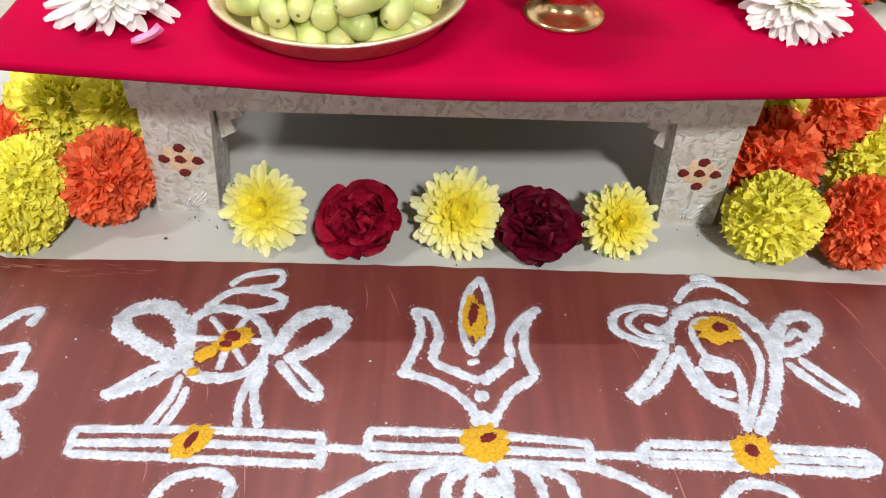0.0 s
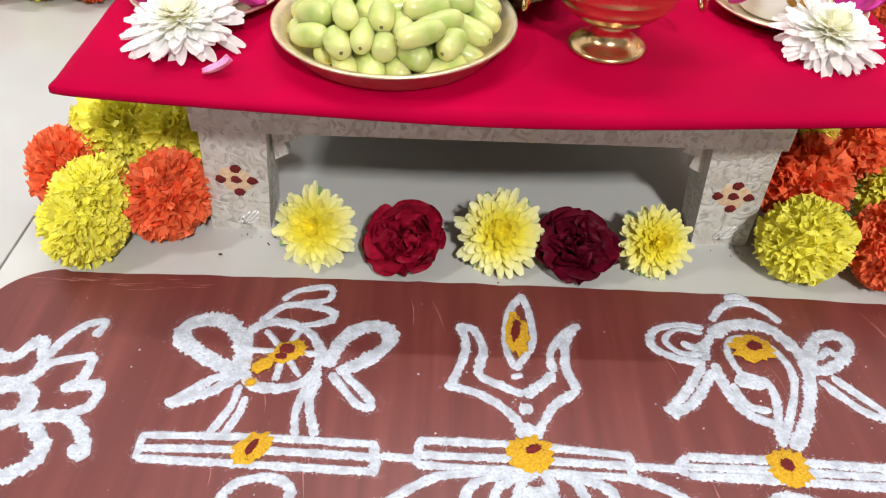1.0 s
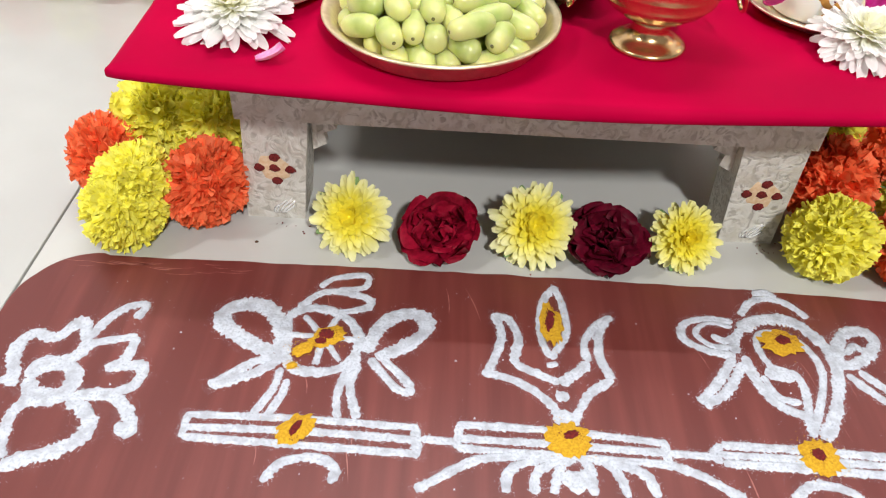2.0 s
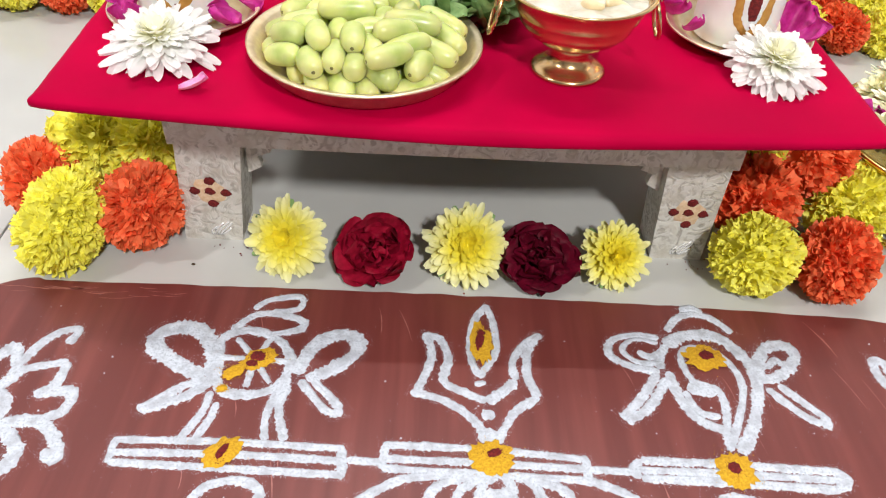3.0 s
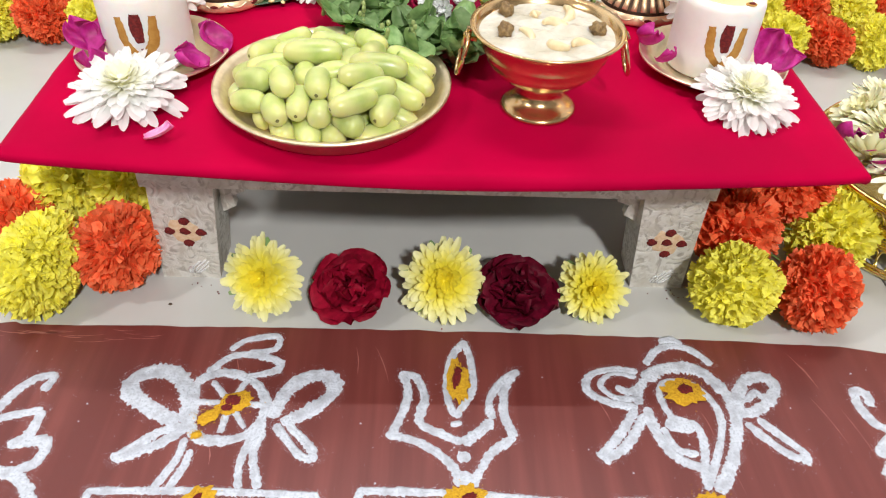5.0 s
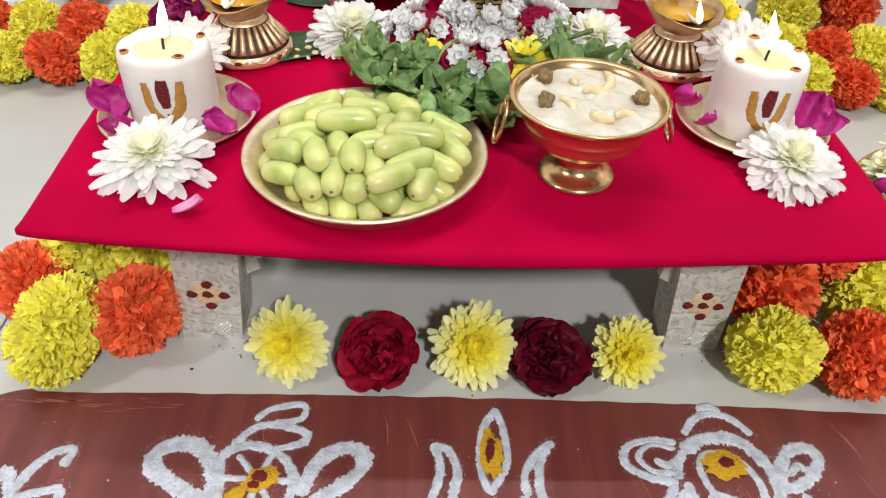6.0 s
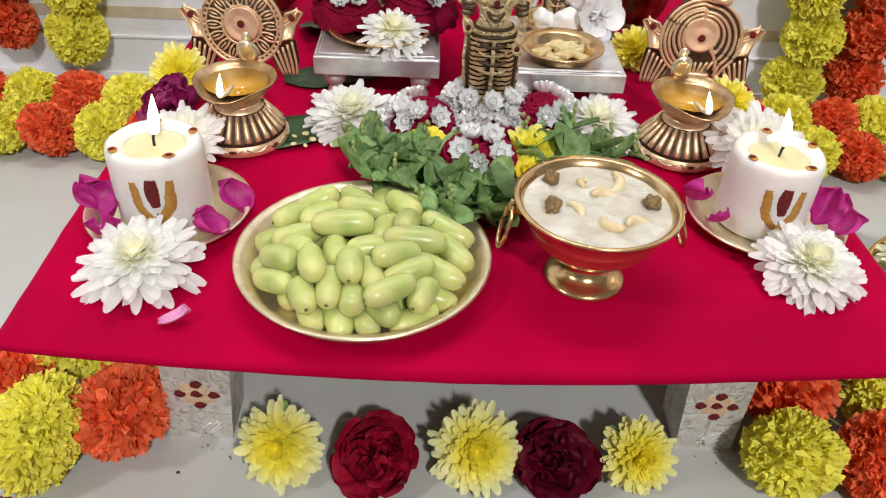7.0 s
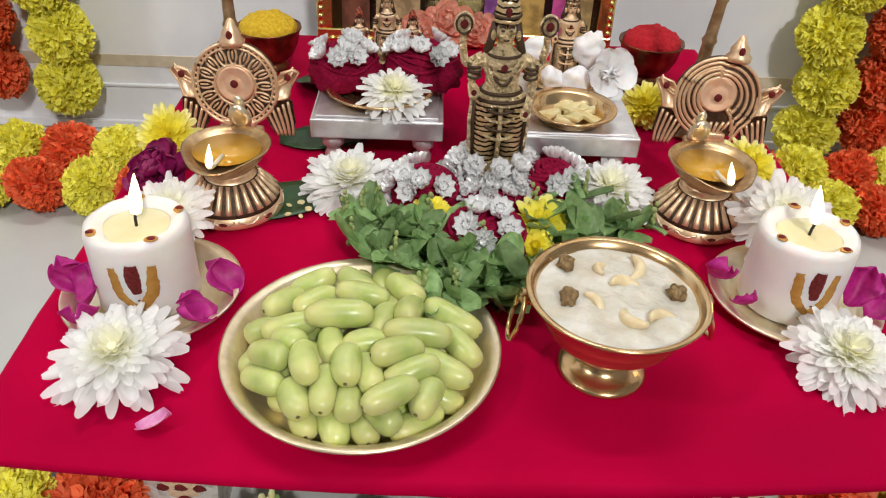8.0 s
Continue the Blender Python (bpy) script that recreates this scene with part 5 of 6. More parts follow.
        cut.f += [tuple(range(n)), tuple(range(n, 2 * n))[::-1]] + [(i, (i + 1) % n, n + (i + 1) % n, n + i) for i in range(n)]
        rib = part("ribbon_tail", cut, groove_mat, t)
        for k in range(5):
            part("relief_line", Shape().add(*tube(smooth_line([(sx * (0.025 + 0.0042 * k), -0.0022, H - 0.023 + 0.0026 * k), (sx * (0.029 + 0.0040 * k), -0.0022, H - 0.032), (sx * (0.033 + 0.0030 * k), -0.0022, H - 0.042)], 0.003), 0.0013, 6)), bronze_mat, rib)
    part("stand", Shape().add(*box(-0.019, 0.019, -0.006, 0.008, 0.0, 0.012, 0.002)).add(*box(-0.014, 0.014, -0.004, 0.005, 0.012, 0.020, 0.002)), bronze_mat, t)
    crown = Shape().add(*lathe([(0.001, 0), (0.010, 0.0), (0.0105, 0.004), (0.0075, 0.007), (0.008, 0.010), (0.0045, 0.015), (0.003, 0.019), (0.001, 0.021)], 24), Matrix.Translation((0 if kind == "wheel" else 0.010, 0, H + R - 0.003)))
    part("crown", crown, bronze_mat, t)
    cx = 0 if kind == "wheel" else 0.010
    part("vermilion_dab", Shape().add(*ball(0.0026, 0.001, 0.0036, 10, 6), Matrix.Translation((cx, -0.008, H + R + 0.006))), vermilion_mat, t, "dark red dab")
    return t


def tall_rod(x, y, lean):
    rod = [(0.001, 0), (0.016, 0), (0.016, 0.003), (0.008, 0.006), (0.007, 0.05), (0.0085, 0.060), (0.0065, 0.064), (0.0062, 0.085), (0.0078, 0.088), (0.0058, 0.092), (0.0052, 0.12), (0.0066, 0.123), (0.0048, 0.127), (0.0042, 0.19), (0.006, 0.194), (0.001, 0.20)]
    ob = part("lamp_rod", Shape().add(*lathe([(a * 0.85, c) for a, c in rod], 24)), material("brown_bronze", (0.3, 0.18, 0.09), (0.5, 0.34, 0.19), rough=0.4, metal=0.7, grain=120, bump=0.3), None, "slender turned antique brass rod standing behind a plaque", m=pose(x, y, TOP + 0.0005, 0, lean, 0))
    return tagged(ob, category="brass rod")


plaque("wheel", -0.193, 0.262, 0, 0)
plaque("conch", 0.2075, 0.268, 0, -8)
tall_rod(-0.200, 0.300, 0)
tall_rod(0.196, 0.305, 4)


# ---- statues, each one plain shape ----
def statue(x, y, z, H, mat, label, arms=2, plain=None):
    """One mesh, one unit high before it is scaled; mat is the ribbed metal, plain the smooth one."""
    s, runs = Shape(), []

    def put(tone, data, m=None):
        k = len(s.f)
        s.add(*data, m)
        runs.append((k, len(s.f), tone))

    def blob(tone, px, py, pz, rx, ry, rz):
        put(tone, ball(rx, ry, rz, 14, 10), Matrix.Translation((px, py, pz)))

    put(1, lathe([(0.01, 0), (0.16, 0), (0.165, 0.03), (0.13, 0.05), (0.12, 0.07), (0.01, 0.07)], 32))
    for sx in (-1, 1):
        prof = [(0.070 + 0.012 * k / 39 + (0.004 if k % 3 else 0.0), 0.07 + 0.36 * k / 39) for k in range(40)]
        put(0, lathe([(0.001, 0.07)] + prof + [(0.001, 0.43)], 20), Matrix.Translation((sx * 0.078, 0, 0)))
        put(2, tube([(sx * 0.155, -0.03, 0.44), (sx * 0.165, -0.03, 0.3), (sx * 0.150, -0.02, 0.09)], 0.012, 8))
        put(1, tube([(sx * 0.165, 0.0, 0.45), (sx * 0.180, -0.01, 0.3), (sx * 0.170, 0.0, 0.10)], 0.018, 8))
    put(2, tube([(0, -0.060, 0.44), (0, -0.065, 0.25), (0, -0.060, 0.08)], 0.022, 8))
    put(1, tube([(0, -0.090, 0.46), (0.004, -0.092, 0.3), (0, -0.082, 0.1)], 0.015, 8))
    put(1, lathe([(0.001, 0.41), (0.14, 0.42), (0.145, 0.45), (0.125, 0.47), (0.100, 0.51), (0.108, 0.56), (0.135, 0.615), (0.14, 0.65), (0.10, 0.68), (0.05, 0.70), (0.045, 0.73), (0.001, 0.73)], 32), Matrix.Diagonal((1, 0.72, 1, 1)))
    for k, (zz, r) in enumerate(((0.418, 0.146), (0.436, 0.150), (0.454, 0.144), (0.474, 0.126))):
        put(2 if k % 2 else 1, tube([(r * math.cos(u), 0.74 * r * math.sin(u), zz) for u in np.linspace(0, 2 * math.pi, 33)[:-1]], 0.010, 6, True))
    for k in range(6):
        line = [(0.105 * math.sin(u) * (1 - 0.07 * k), -0.108 * math.cos(u) * (0.86 if k < 5 else 0.78), 0.672 - 0.030 * k * math.cos(u) - 0.006 * k) for u in np.linspace(-1.2, 1.2, 14)]
        put(2 if k % 2 == 0 else 1, tube(line, 0.008, 6))
    for k in range(4):
        line = [(0.13 * math.sin(u), -0.102 * math.cos(u), 0.43 - 0.050 * k - 0.055 * math.cos(u)) for u in np.linspace(-1.3, 1.3, 14)]
        put(2 if k % 2 == 0 else 1, tube(line, 0.009, 6))
    for sx in (-1, 1):
        hand = (sx * 0.150, -0.115, 0.385) if sx > 0 else (sx * 0.175, -0.125, 0.50)
        put(1, tube(smooth_line([(sx * 0.13, 0, 0.64), (sx * 0.182, -0.01, 0.55), (sx * 0.178, -0.06, 0.47 if sx > 0 else 0.46), (hand[0], hand[1] + 0.02, hand[2])], 0.02), lambda q: 0.034 - 0.012 * q, 12))
        blob(1, *hand, 0.034, 0.016, 0.046)
        blob(3, hand[0], hand[1] - 0.012, hand[2], 0.017, 0.009, 0.018)
        for zz in (0.545, 0.575, 0.60):
            put(2, tube([(sx * 0.172 + 0.040 * math.cos(u), -0.005 + 0.040 * math.sin(u), zz) for u in np.linspace(0, 2 * math.pi, 15)[:-1]], 0.008, 6, True))
        if arms == 4:
            put(1, tube(smooth_line([(sx * 0.13, 0.02, 0.64), (sx * 0.22, 0.04, 0.60), (sx * 0.25, 0.02, 0.70), (sx * 0.245, 0.0, 0.76)], 0.02), lambda q: 0.030 - 0.010 * q, 12))
            put(1, lathe([(0.001, -0.018), (0.05, -0.018), (0.060, 0), (0.05, 0.018), (0.001, 0.018)], 20), Matrix.Translation((sx * 0.25, -0.02, 0.82)) @ rot(90, 0, 0))
            put(2, tube([(sx * 0.25 + 0.047 * math.cos(u), -0.040, 0.82 + 0.047 * math.sin(u)) for u in np.linspace(0, 2 * math.pi, 19)[:-1]], 0.007, 6, True))
            blob(3, sx * 0.25, -0.042, 0.82, 0.024, 0.010, 0.024)
        put(2, tube([(sx * 0.062, 0.01, 0.82), (sx * 0.082, 0, 0.74), (sx * 0.105, 0, 0.67)], 0.026, 8))
        blob(2, sx * 0.024, -0.057, 0.797, 0.011, 0.006, 0.005)
        put(2, tube([(sx * 0.008, -0.060, 0.812), (sx * 0.024, -0.059, 0.818), (sx * 0.042, -0.048, 0.812)], 0.004, 6))
        blob(1, sx * 0.074, -0.020, 0.765, 0.016, 0.014, 0.026)
    blob(1, 0, 0, 0.785, 0.062, 0.062, 0.072)
    blob(1, 0, -0.062, 0.780, 0.009, 0.012, 0.018)
    put(2, tube([(-0.017, -0.056, 0.750), (0, -0.060, 0.748), (0.017, -0.056, 0.750)], 0.004, 6))
    blob(3, 0, -0.062, 0.822, 0.006, 0.005, 0.014)
    put(0, lathe([(0.001, 0.83), (0.076, 0.83), (0.08, 0.85), (0.07, 0.86), (0.080, 0.885), (0.066, 0.905), (0.068, 0.925), (0.048, 0.95), (0.034, 0.975), (0.014, 1.0), (0.001, 1.0)], 24))
    put(2, tube([(0.080 * math.cos(u), 0.080 * math.sin(u), 0.866) for u in np.linspace(0, 2 * math.pi, 25)[:-1]], 0.007, 6, True))
    blob(3, 0, -0.074, 0.892, 0.020, 0.010, 0.024)
    blob(3, 0, -0.104, 0.620, 0.020, 0.010, 0.020)
    ob = part("statue", s, mat, None, label, m=pose(x, y, z) @ Matrix.Diagonal((H * 0.84, H * 0.84, H, 1)))
    for m in (plain or bronze_mat, groove_mat, vermilion_mat):
        ob.data.materials.append(m)
    for a, b, tone in runs:
        for k in range(a, b):
            ob.data.polygons[k].material_index = tone
    return tagged(ob, category="statue")


statue_mat = material("idol_brass", (0.05, 0.028, 0.012), (0.62, 0.44, 0.2), rough=0.35, metal=0.9, grain=28, bump=1.0, spread=(0.42, 0.55), detail=5, stretch=(1, 1, 1.6), depth=0.02)
small_mat = material("small_idol_brass", (0.22, 0.1, 0.04), (0.75, 0.5, 0.25), rough=0.35, metal=0.8, grain=22, bump=0.8, spread=(0.38, 0.58), depth=0.02)
banded(statue_mat, "BANDS", 11, 3.0, (0.022, 0.013, 0.007), (0.95, 0.75, 0.44), (0.18, 0.34), 0.35, 0.0005)
idol_gold = material("smooth_idol_brass", (0.42, 0.27, 0.12), (0.98, 0.79, 0.48), rough=0.36, metal=0.6, grain=30, bump=0.8, spread=(0.3, 0.44), depth=0.02)
banded(small_mat, "RINGS", 24, 14, (0.12, 0.05, 0.02), (0.8, 0.58, 0.34), (0.08, 0.28), 0.5, 0.0006)
statue(0.0175, 0.192, TOP + 0.021, 0.139, statue_mat, "standing antique brass statue rising from silver flowers", 4, idol_gold)


# ---- silver stools and what stands on them ----
def silver_stool(x0, x1, y0, y1):
    cx, cy = (x0 + x1) / 2, (y0 + y1) / 2
    t = thing("silver_stool", "small silver stool on turned ball feet on the cloth", "stool", pose(cx, cy, TOP + 0.0004))
    w, d = (x1 - x0) / 2, (y1 - y0) / 2
    part("seat", Shape().add(*box(-w, w, -d, d, 0.0265, 0.0425, 0.0012)), steel_mat, t, smooth=False)
    part("seat_top", Shape().add(*box(-w + 0.004, w - 0.004, -d + 0.004, d - 0.004, 0.0426, 0.0445, 0.0006)), steel_mat, t, smooth=False)
    leg = Shape().add(*lathe([(0.001, 0), (0.005, 0.0), (0.0072, 0.003), (0.0074, 0.007), (0.005, 0.0115), (0.0052, 0.0125), (0.0088, 0.016), (0.009, 0.021), (0.006, 0.0264), (0.001, 0.0264)], 24)).mesh("ball_leg", material("pearly_silver", (0.62, 0.5, 0.52), (0.75, 0.66, 0.68), rough=0.3, metal=0.6))
    for sx in (-1, 1):
        for sy in (-1, 1):
            part("ball_leg", leg, None, t, "pearly turned ball leg", m=pose(sx * (w - 0.016), sy * (d - 0.014), 0))
    return t


silver_stool(-0.127, -0.022, 0.222, 0.340)
silver_stool(0.028, 0.131, 0.206, 0.330)
STOOL = TOP + 0.0452


def flower_cup_mesh():
    s = Shape()
    for k in range(9):
        s.add(*petal(0.0122, 0.0066, 0.6, 1.0, 0.6, 4, 4), rot(0, 0, 40 * k) @ Matrix.Translation((0, 0.0012, 0)) @ rot(8, 0, 0))
    for k in range(7):
        s.add(*petal(0.0080, 0.0054, 0.6, 0.9, 0.6, 4, 4), rot(0, 0, 51.4 * k + 20) @ Matrix.Translation((0, 0.0006, 0.0010)) @ rot(34, 0, 0))
    s.add(*ball(0.002, 0.002, 0.002, 8, 6), Matrix.Translation((0, 0, 0.003)))
    return s.mesh("silver_flower", bright_silver)


CUP = flower_cup_mesh()


def velvet_mound(x, y, z, rx, ry, h, spots, seed, label):
    """A mound of wound maroon yarn set with small silver flowers; spots are (angle, distance 0..1)."""
    rng = random.Random(seed)
    t = thing("velvet_mound", label, "flower ornament", pose(x, y, z))
    v, f = ball(1, 1, 1, 36, 20)
    out = []
    for a, b, c in v:
        k = 1 + 0.07 * math.sin(9 * math.atan2(b, a) + 7 * c) + 0.08 * noise.noise((a * 3, b * 3, c * 3 + seed))
        out.append((a * rx * k, b * ry * k, max(c, -0.35) * h * k + 0.35 * h))
    part("mound", Shape().add(out, f), yarn_mat, t)
    for k in range(7):
        ph = rng.uniform(0, 6)
        line = []
        for u in np.linspace(0, 2 * math.pi, 40)[:-1]:
            q = 0.35 + 0.09 * k + 0.05 * math.sin(3 * u + ph)
            line.append((rx * 1.02 * q * math.cos(u), ry * 1.02 * q * math.sin(u), 0.35 * h + h * 1.03 * math.sqrt(max(0.02, 1 - q * q))))
        part("yarn_strand", Shape().add(*tube(line, 0.0017, 6, True)), yarn_mat, t)
    for a, q in spots:
        a = radians(a)
        zz = 0.35 * h + h * math.sqrt(max(0.05, 1 - q * q)) + 0.001
        n = Vector((q * math.cos(a) / rx, q * math.sin(a) / ry, math.sqrt(max(0.05, 1 - q * q)) / h)).normalized()
        m = Matrix.Translation((rx * q * math.cos(a), ry * q * math.sin(a), zz)) @ n.to_track_quat("Z", "Y").to_matrix().to_4x4() @ rot(rng.uniform(-15, 15), rng.uniform(-15, 15), rng.uniform(0, 60))
        part("silver_flower", CUP, None, t, "shiny silver flower cup", m=m)
    return t


lab = "maroon velvet mound set with small silver flowers"
velvet_mound(0.006, 0.106, TOP + 0.003, 0.030, 0.026, 0.026, [(-92, 0.80), (-128, 0.62), (-52, 0.72), (-150, 0.25), (-20, 0.30), (-115, 0.95), (-62, 0.98)], 1, lab)
velvet_mound(-0.034, 0.166, TOP + 0.001, 0.026, 0.024, 0.024, [(-150, 0.6), (-120, 0.8), (160, 0.7), (-175, 0.85), (-100, 0.6), (120, 0.6), (-60, 0.7)], 2, lab)
velvet_mound(0.060, 0.178, TOP + 0.001, 0.024, 0.024, 0.025, [(-20, 0.7), (20, 0.75), (50, 0.7), (-60, 0.7), (-90, 0.75), (80, 0.5)], 3, lab)
dish("steel_plate", 0.036, 0.005, "small steel plate under a velvet mound", pose(0.006, 0.105, TOP + 0.0004), steel_mat, 0.75)
bed = thing("silver_flower_bed", "bed of small silver flowers round the standing statue", "flower ornament", pose(0.0155, 0.185, TOP))
rng = random.Random(8)
part("bed_base", Shape().add(*lathe([(0.001, 0), (0.036, 0), (0.040, 0.006), (0.034, 0.016), (0.022, 0.022), (0.001, 0.0222)], 32)), yarn_mat, bed)
for k in range(58):
    if math.sin(2 * math.pi * (k * 0.381966)) < -0.35 and k > 22:
        continue
    a, q = 2 * math.pi * (k * 0.381966), 0.3 + 0.75 * math.sqrt((k + 0.5) / 58)
    nrm = Vector((math.cos(a) * q, math.sin(a) * q, 1.0)).normalized()
    part("silver_flower", CUP, None, bed, "shiny silver flower cup", m=Matrix.Translation((0.042 * q * math.cos(a), 0.040 * q * math.sin(a), 0.026 - 0.020 * q * q)) @ nrm.to_track_quat("Z", "Y").to_matrix().to_4x4() @ rot(rng.uniform(-30, 30), rng.uniform(-30, 30), rng.uniform(0, 60)))

for k in range(16):
    a = 2 * math.pi * (k + 0.4 * (k % 2)) / 16
    nrm = Vector((math.cos(a), math.sin(a), 0.9)).normalized()
    q = 0.019 + 0.006 * (k % 2)
    part("silver_flower", CUP, None, bed, "shiny silver flower cup", m=Matrix.Translation((0.002 + q * 1.15 * math.cos(a), 0.006 + q * math.sin(a), 0.030 - 0.006 * (k % 2))) @ nrm.to_track_quat("Z", "Y").to_matrix().to_4x4() @ rot(rng.uniform(-25, 25), rng.uniform(-25, 25), rng.uniform(0, 60)))

dish("brass_plate", 0.045, 0.007, "brass plate with a velvet ring on a silver stool", pose(-0.074, 0.268, STOOL), brass_mat, 0.78)
velvet_mound(-0.104, 0.282, STOOL + 0.004, 0.030, 0.026, 0.024, [(-100, 0.7), (-60, 0.7), (-140, 0.7), (-80, 0.4), (180, 0.6), (-20, 0.6), (60, 0.3), (0, 0.2)], 4, lab)
velvet_mound(-0.040, 0.286, STOOL + 0.004, 0.032, 0.026, 0.026, [(-100, 0.5), (-60, 0.7), (-140, 0.6), (-30, 0.7), (180, 0.7), (30, 0.4), (150, 0.6)], 5, lab)
blossom("white_chrysanthemum", 0.027, 6, white_petal, "pale white chrysanthemum lying on the brass plate", "flower", facing(-0.062, 0.246, STOOL + 0.009, 20, 8), 51, 0.28, heart_white)
statue(-0.072, 0.330, STOOL + 0.0005, 0.070, small_mat, "small seated brass statue on a silver stool")
for k, dx in enumerate((-0.024, 0.022)):
    statue(-0.072 + dx, 0.328, STOOL + 0.0005, 0.052, material("painted_idol", (0.06, 0.01, 0.01), (0.5, 0.08, 0.03), rough=0.5, grain=20, spread=(0.42, 0.55), depth=0.01), "tiny dark painted statue beside a brass one")

dish("brass_plate", 0.036, 0.010, "small brass dish of sugar crystals on a silver stool", pose(0.079, 0.235, STOOL), brass_mat, 0.72)
crystal = material("sugar_crystal", (0.72, 0.56, 0.24), (0.84, 0.72, 0.42), rough=0.35, grain=90, sss=0.3)
rng = random.Random(12)
for k in range(9):
    v, f = box(-0.0075, 0.0075, -0.0055, 0.0055, -0.002, 0.002, 0.0012)
    v = [(a * (1 + 0.3 * math.sin(b * 900 + k)), b * (1 + 0.3 * math.cos(a * 700 + k)), c) for a, b, c in v]
    a = 2.4 * k
    ob = part("sugar_crystal", Shape().add(v, f), crystal, None, "pale yellow sugar crystal in a brass dish", False, m=pose(0.079 + 0.016 * math.cos(a) * (k > 1), 0.235 + 0.014 * math.sin(a) * (k > 1), STOOL + 0.005 + 0.0028 * (k < 3), rng.uniform(-14, 14), rng.uniform(-14, 14), rng.uniform(0, 180)))
    tagged(ob, category="sweet", group="sugar crystals")
dish("brass_plate", 0.034, 0.008, "small brass plate under a white-flowered statue", pose(0.082, 0.300, STOOL), brass_mat, 0.75)
statue(0.082, 0.305, STOOL + 0.0015, 0.082, small_mat, "small brass statue dressed with white petals")
white_soft = material("soft_white_petal", (0.84, 0.8, 0.8), (0.9, 0.88, 0.88), rough=0.6, grain=200, sss=0.3)
blossom("white_flower", 0.024, 2, white_soft, "soft white open flower leaning on a small statue", "flower", facing(0.114, 0.287, STOOL + 0.017, 68, 14), 55, 0.95, None, "", 0.66, 0.02, 0.3, 0.2, droop=6, steep=30)
for k, (x, y, z, r) in enumerate(((0.100, 0.300, STOOL + 0.034, 0.014), (0.090, 0.284, STOOL + 0.011, 0.012), (0.057, 0.302, STOOL + 0.030, 0.012), (0.070, 0.288, STOOL + 0.011, 0.010))):
    v, f = ball(r, r * 0.8, r, 22, 16)
    v = [tuple(Vector(p) * (1 + 0.35 * noise.noise(Vector(p) * 130 + Vector((k * 7, 0, 0))) + 0.12 * noise.noise(Vector(p) * 600))) for p in v]
    tagged(part("cotton_puff", Shape().add(v, f), white_soft, None, "fluffy white cotton puff tucked round a small statue", m=pose(x, y, z)), category="cotton", group="cotton puffs")


# ---- basil sprigs ----
def sprig(x, y, yaw, n, L, seed, label="fresh green basil sprig lying on the cloth"):
    rng = random.Random(seed)
    t = thing("basil_sprig", label, "leaves", pose(x, y, TOP + 0.002, 0, 0, yaw), "basil sprigs")
    line = smooth_line([(0, 0, 0.001), (0.004, L * 0.35, 0.012), (-0.003, L * 0.7, 0.017), (0, L, 0.021)], 0.003)
    part("stem", Shape().add(*tube(line, lambda q: 0.0013 - 0.0007 * q, 6)), stem_mat, t)
    for k in range(n):
        q = (k + 0.5) / n
        p = line[int(q * (len(line) - 1))]
        ln = rng.uniform(0.022, 0.039) * (1.1 - 0.4 * q)
        v, f = petal(ln, ln * rng.uniform(0.58, 0.75), 0.3, rng.uniform(-0.7, 0.5), 0.42, 8, 6, 0.03, rng)
        s = Shape().add(v, f)
        part("leaf", s, leaf_mat, t, m=Matrix.Translation(p) @ rot(0, 0, 137 * k + rng.uniform(-25, 25)) @ rot(rng.uniform(5, 55), rng.uniform(-25, 25), 0))
    tip = Shape()
    for k in range(8):
        tip.add(*ball(0.0016, 0.0016, 0.0022, 8, 6), Matrix.Translation(line[-1] + Vector((rng.uniform(-0.002, 0.002), rng.uniform(-0.002, 0.002), 0.0026 * k))))
    part("flower_spike", tip, material("pale_spike", (0.25, 0.32, 0.1), (0.35, 0.42, 0.16), rough=0.7), t)
    return t


for x, y, yaw, n, L, seed in ((-0.028, 0.078, 40, 15, 0.062, 1), (-0.030, 0.088, 62, 15, 0.066, 2), (-0.015, 0.074, 20, 14, 0.05, 3), (-0.040, 0.070, 70, 12, 0.045, 4), (0.012, 0.052, 110, 12, 0.05, 5), (0.016, 0.050, 20, 13, 0.040, 6), (0.012, 0.044, -60, 9, 0.030, 7), (-0.056, 0.086, 30, 12, 0.042, 8),
                               (0.060, 0.100, -60, 13, 0.05, 9), (0.066, 0.112, -20, 12, 0.045, 10), (0.055, 0.098, 20, 11, 0.04, 11), (0.082, 0.108, -80, 11, 0.04, 12), (0.002, 0.066, 150, 10, 0.035, 13), (-0.004, 0.062, 80, 12, 0.05, 14)):
    sprig(x, y, yaw, n, L, seed)
for i, (x, y, z, R, tip, lab2) in enumerate(((0.047, 0.122, 0.016, 0.021, 40, "small yellow flower tucked among basil leaves"), (-0.030, 0.125, 0.018, 0.016, 30, "small pale yellow flower among basil leaves"), (0.040, 0.100, 0.012, 0.016, 35, "small yellow flower tucked among basil leaves"))):
    blossom("yellow_flower", R, 4, yellow_petal, lab2, "flower", facing(x, y, TOP + z, tip, 0), 60 + i, 0.45, heart_yellow)
for i, (x, y, z, R, tip, turn) in enumerate(((-0.240, 0.228, 0.020, 0.025, 50, -10), (0.168, 0.328, 0.014, 0.024, 45, -30), (0.226, 0.216, 0.014, 0.025, 35, 30))):
    blossom("yellow_chrysanthemum", R, 6, yellow_petal, "yellow chrysanthemum propped beside a brass plaque", "flower", facing(x, y, TOP + z, tip, turn), 70 + i, 0.3, heart_yellow)
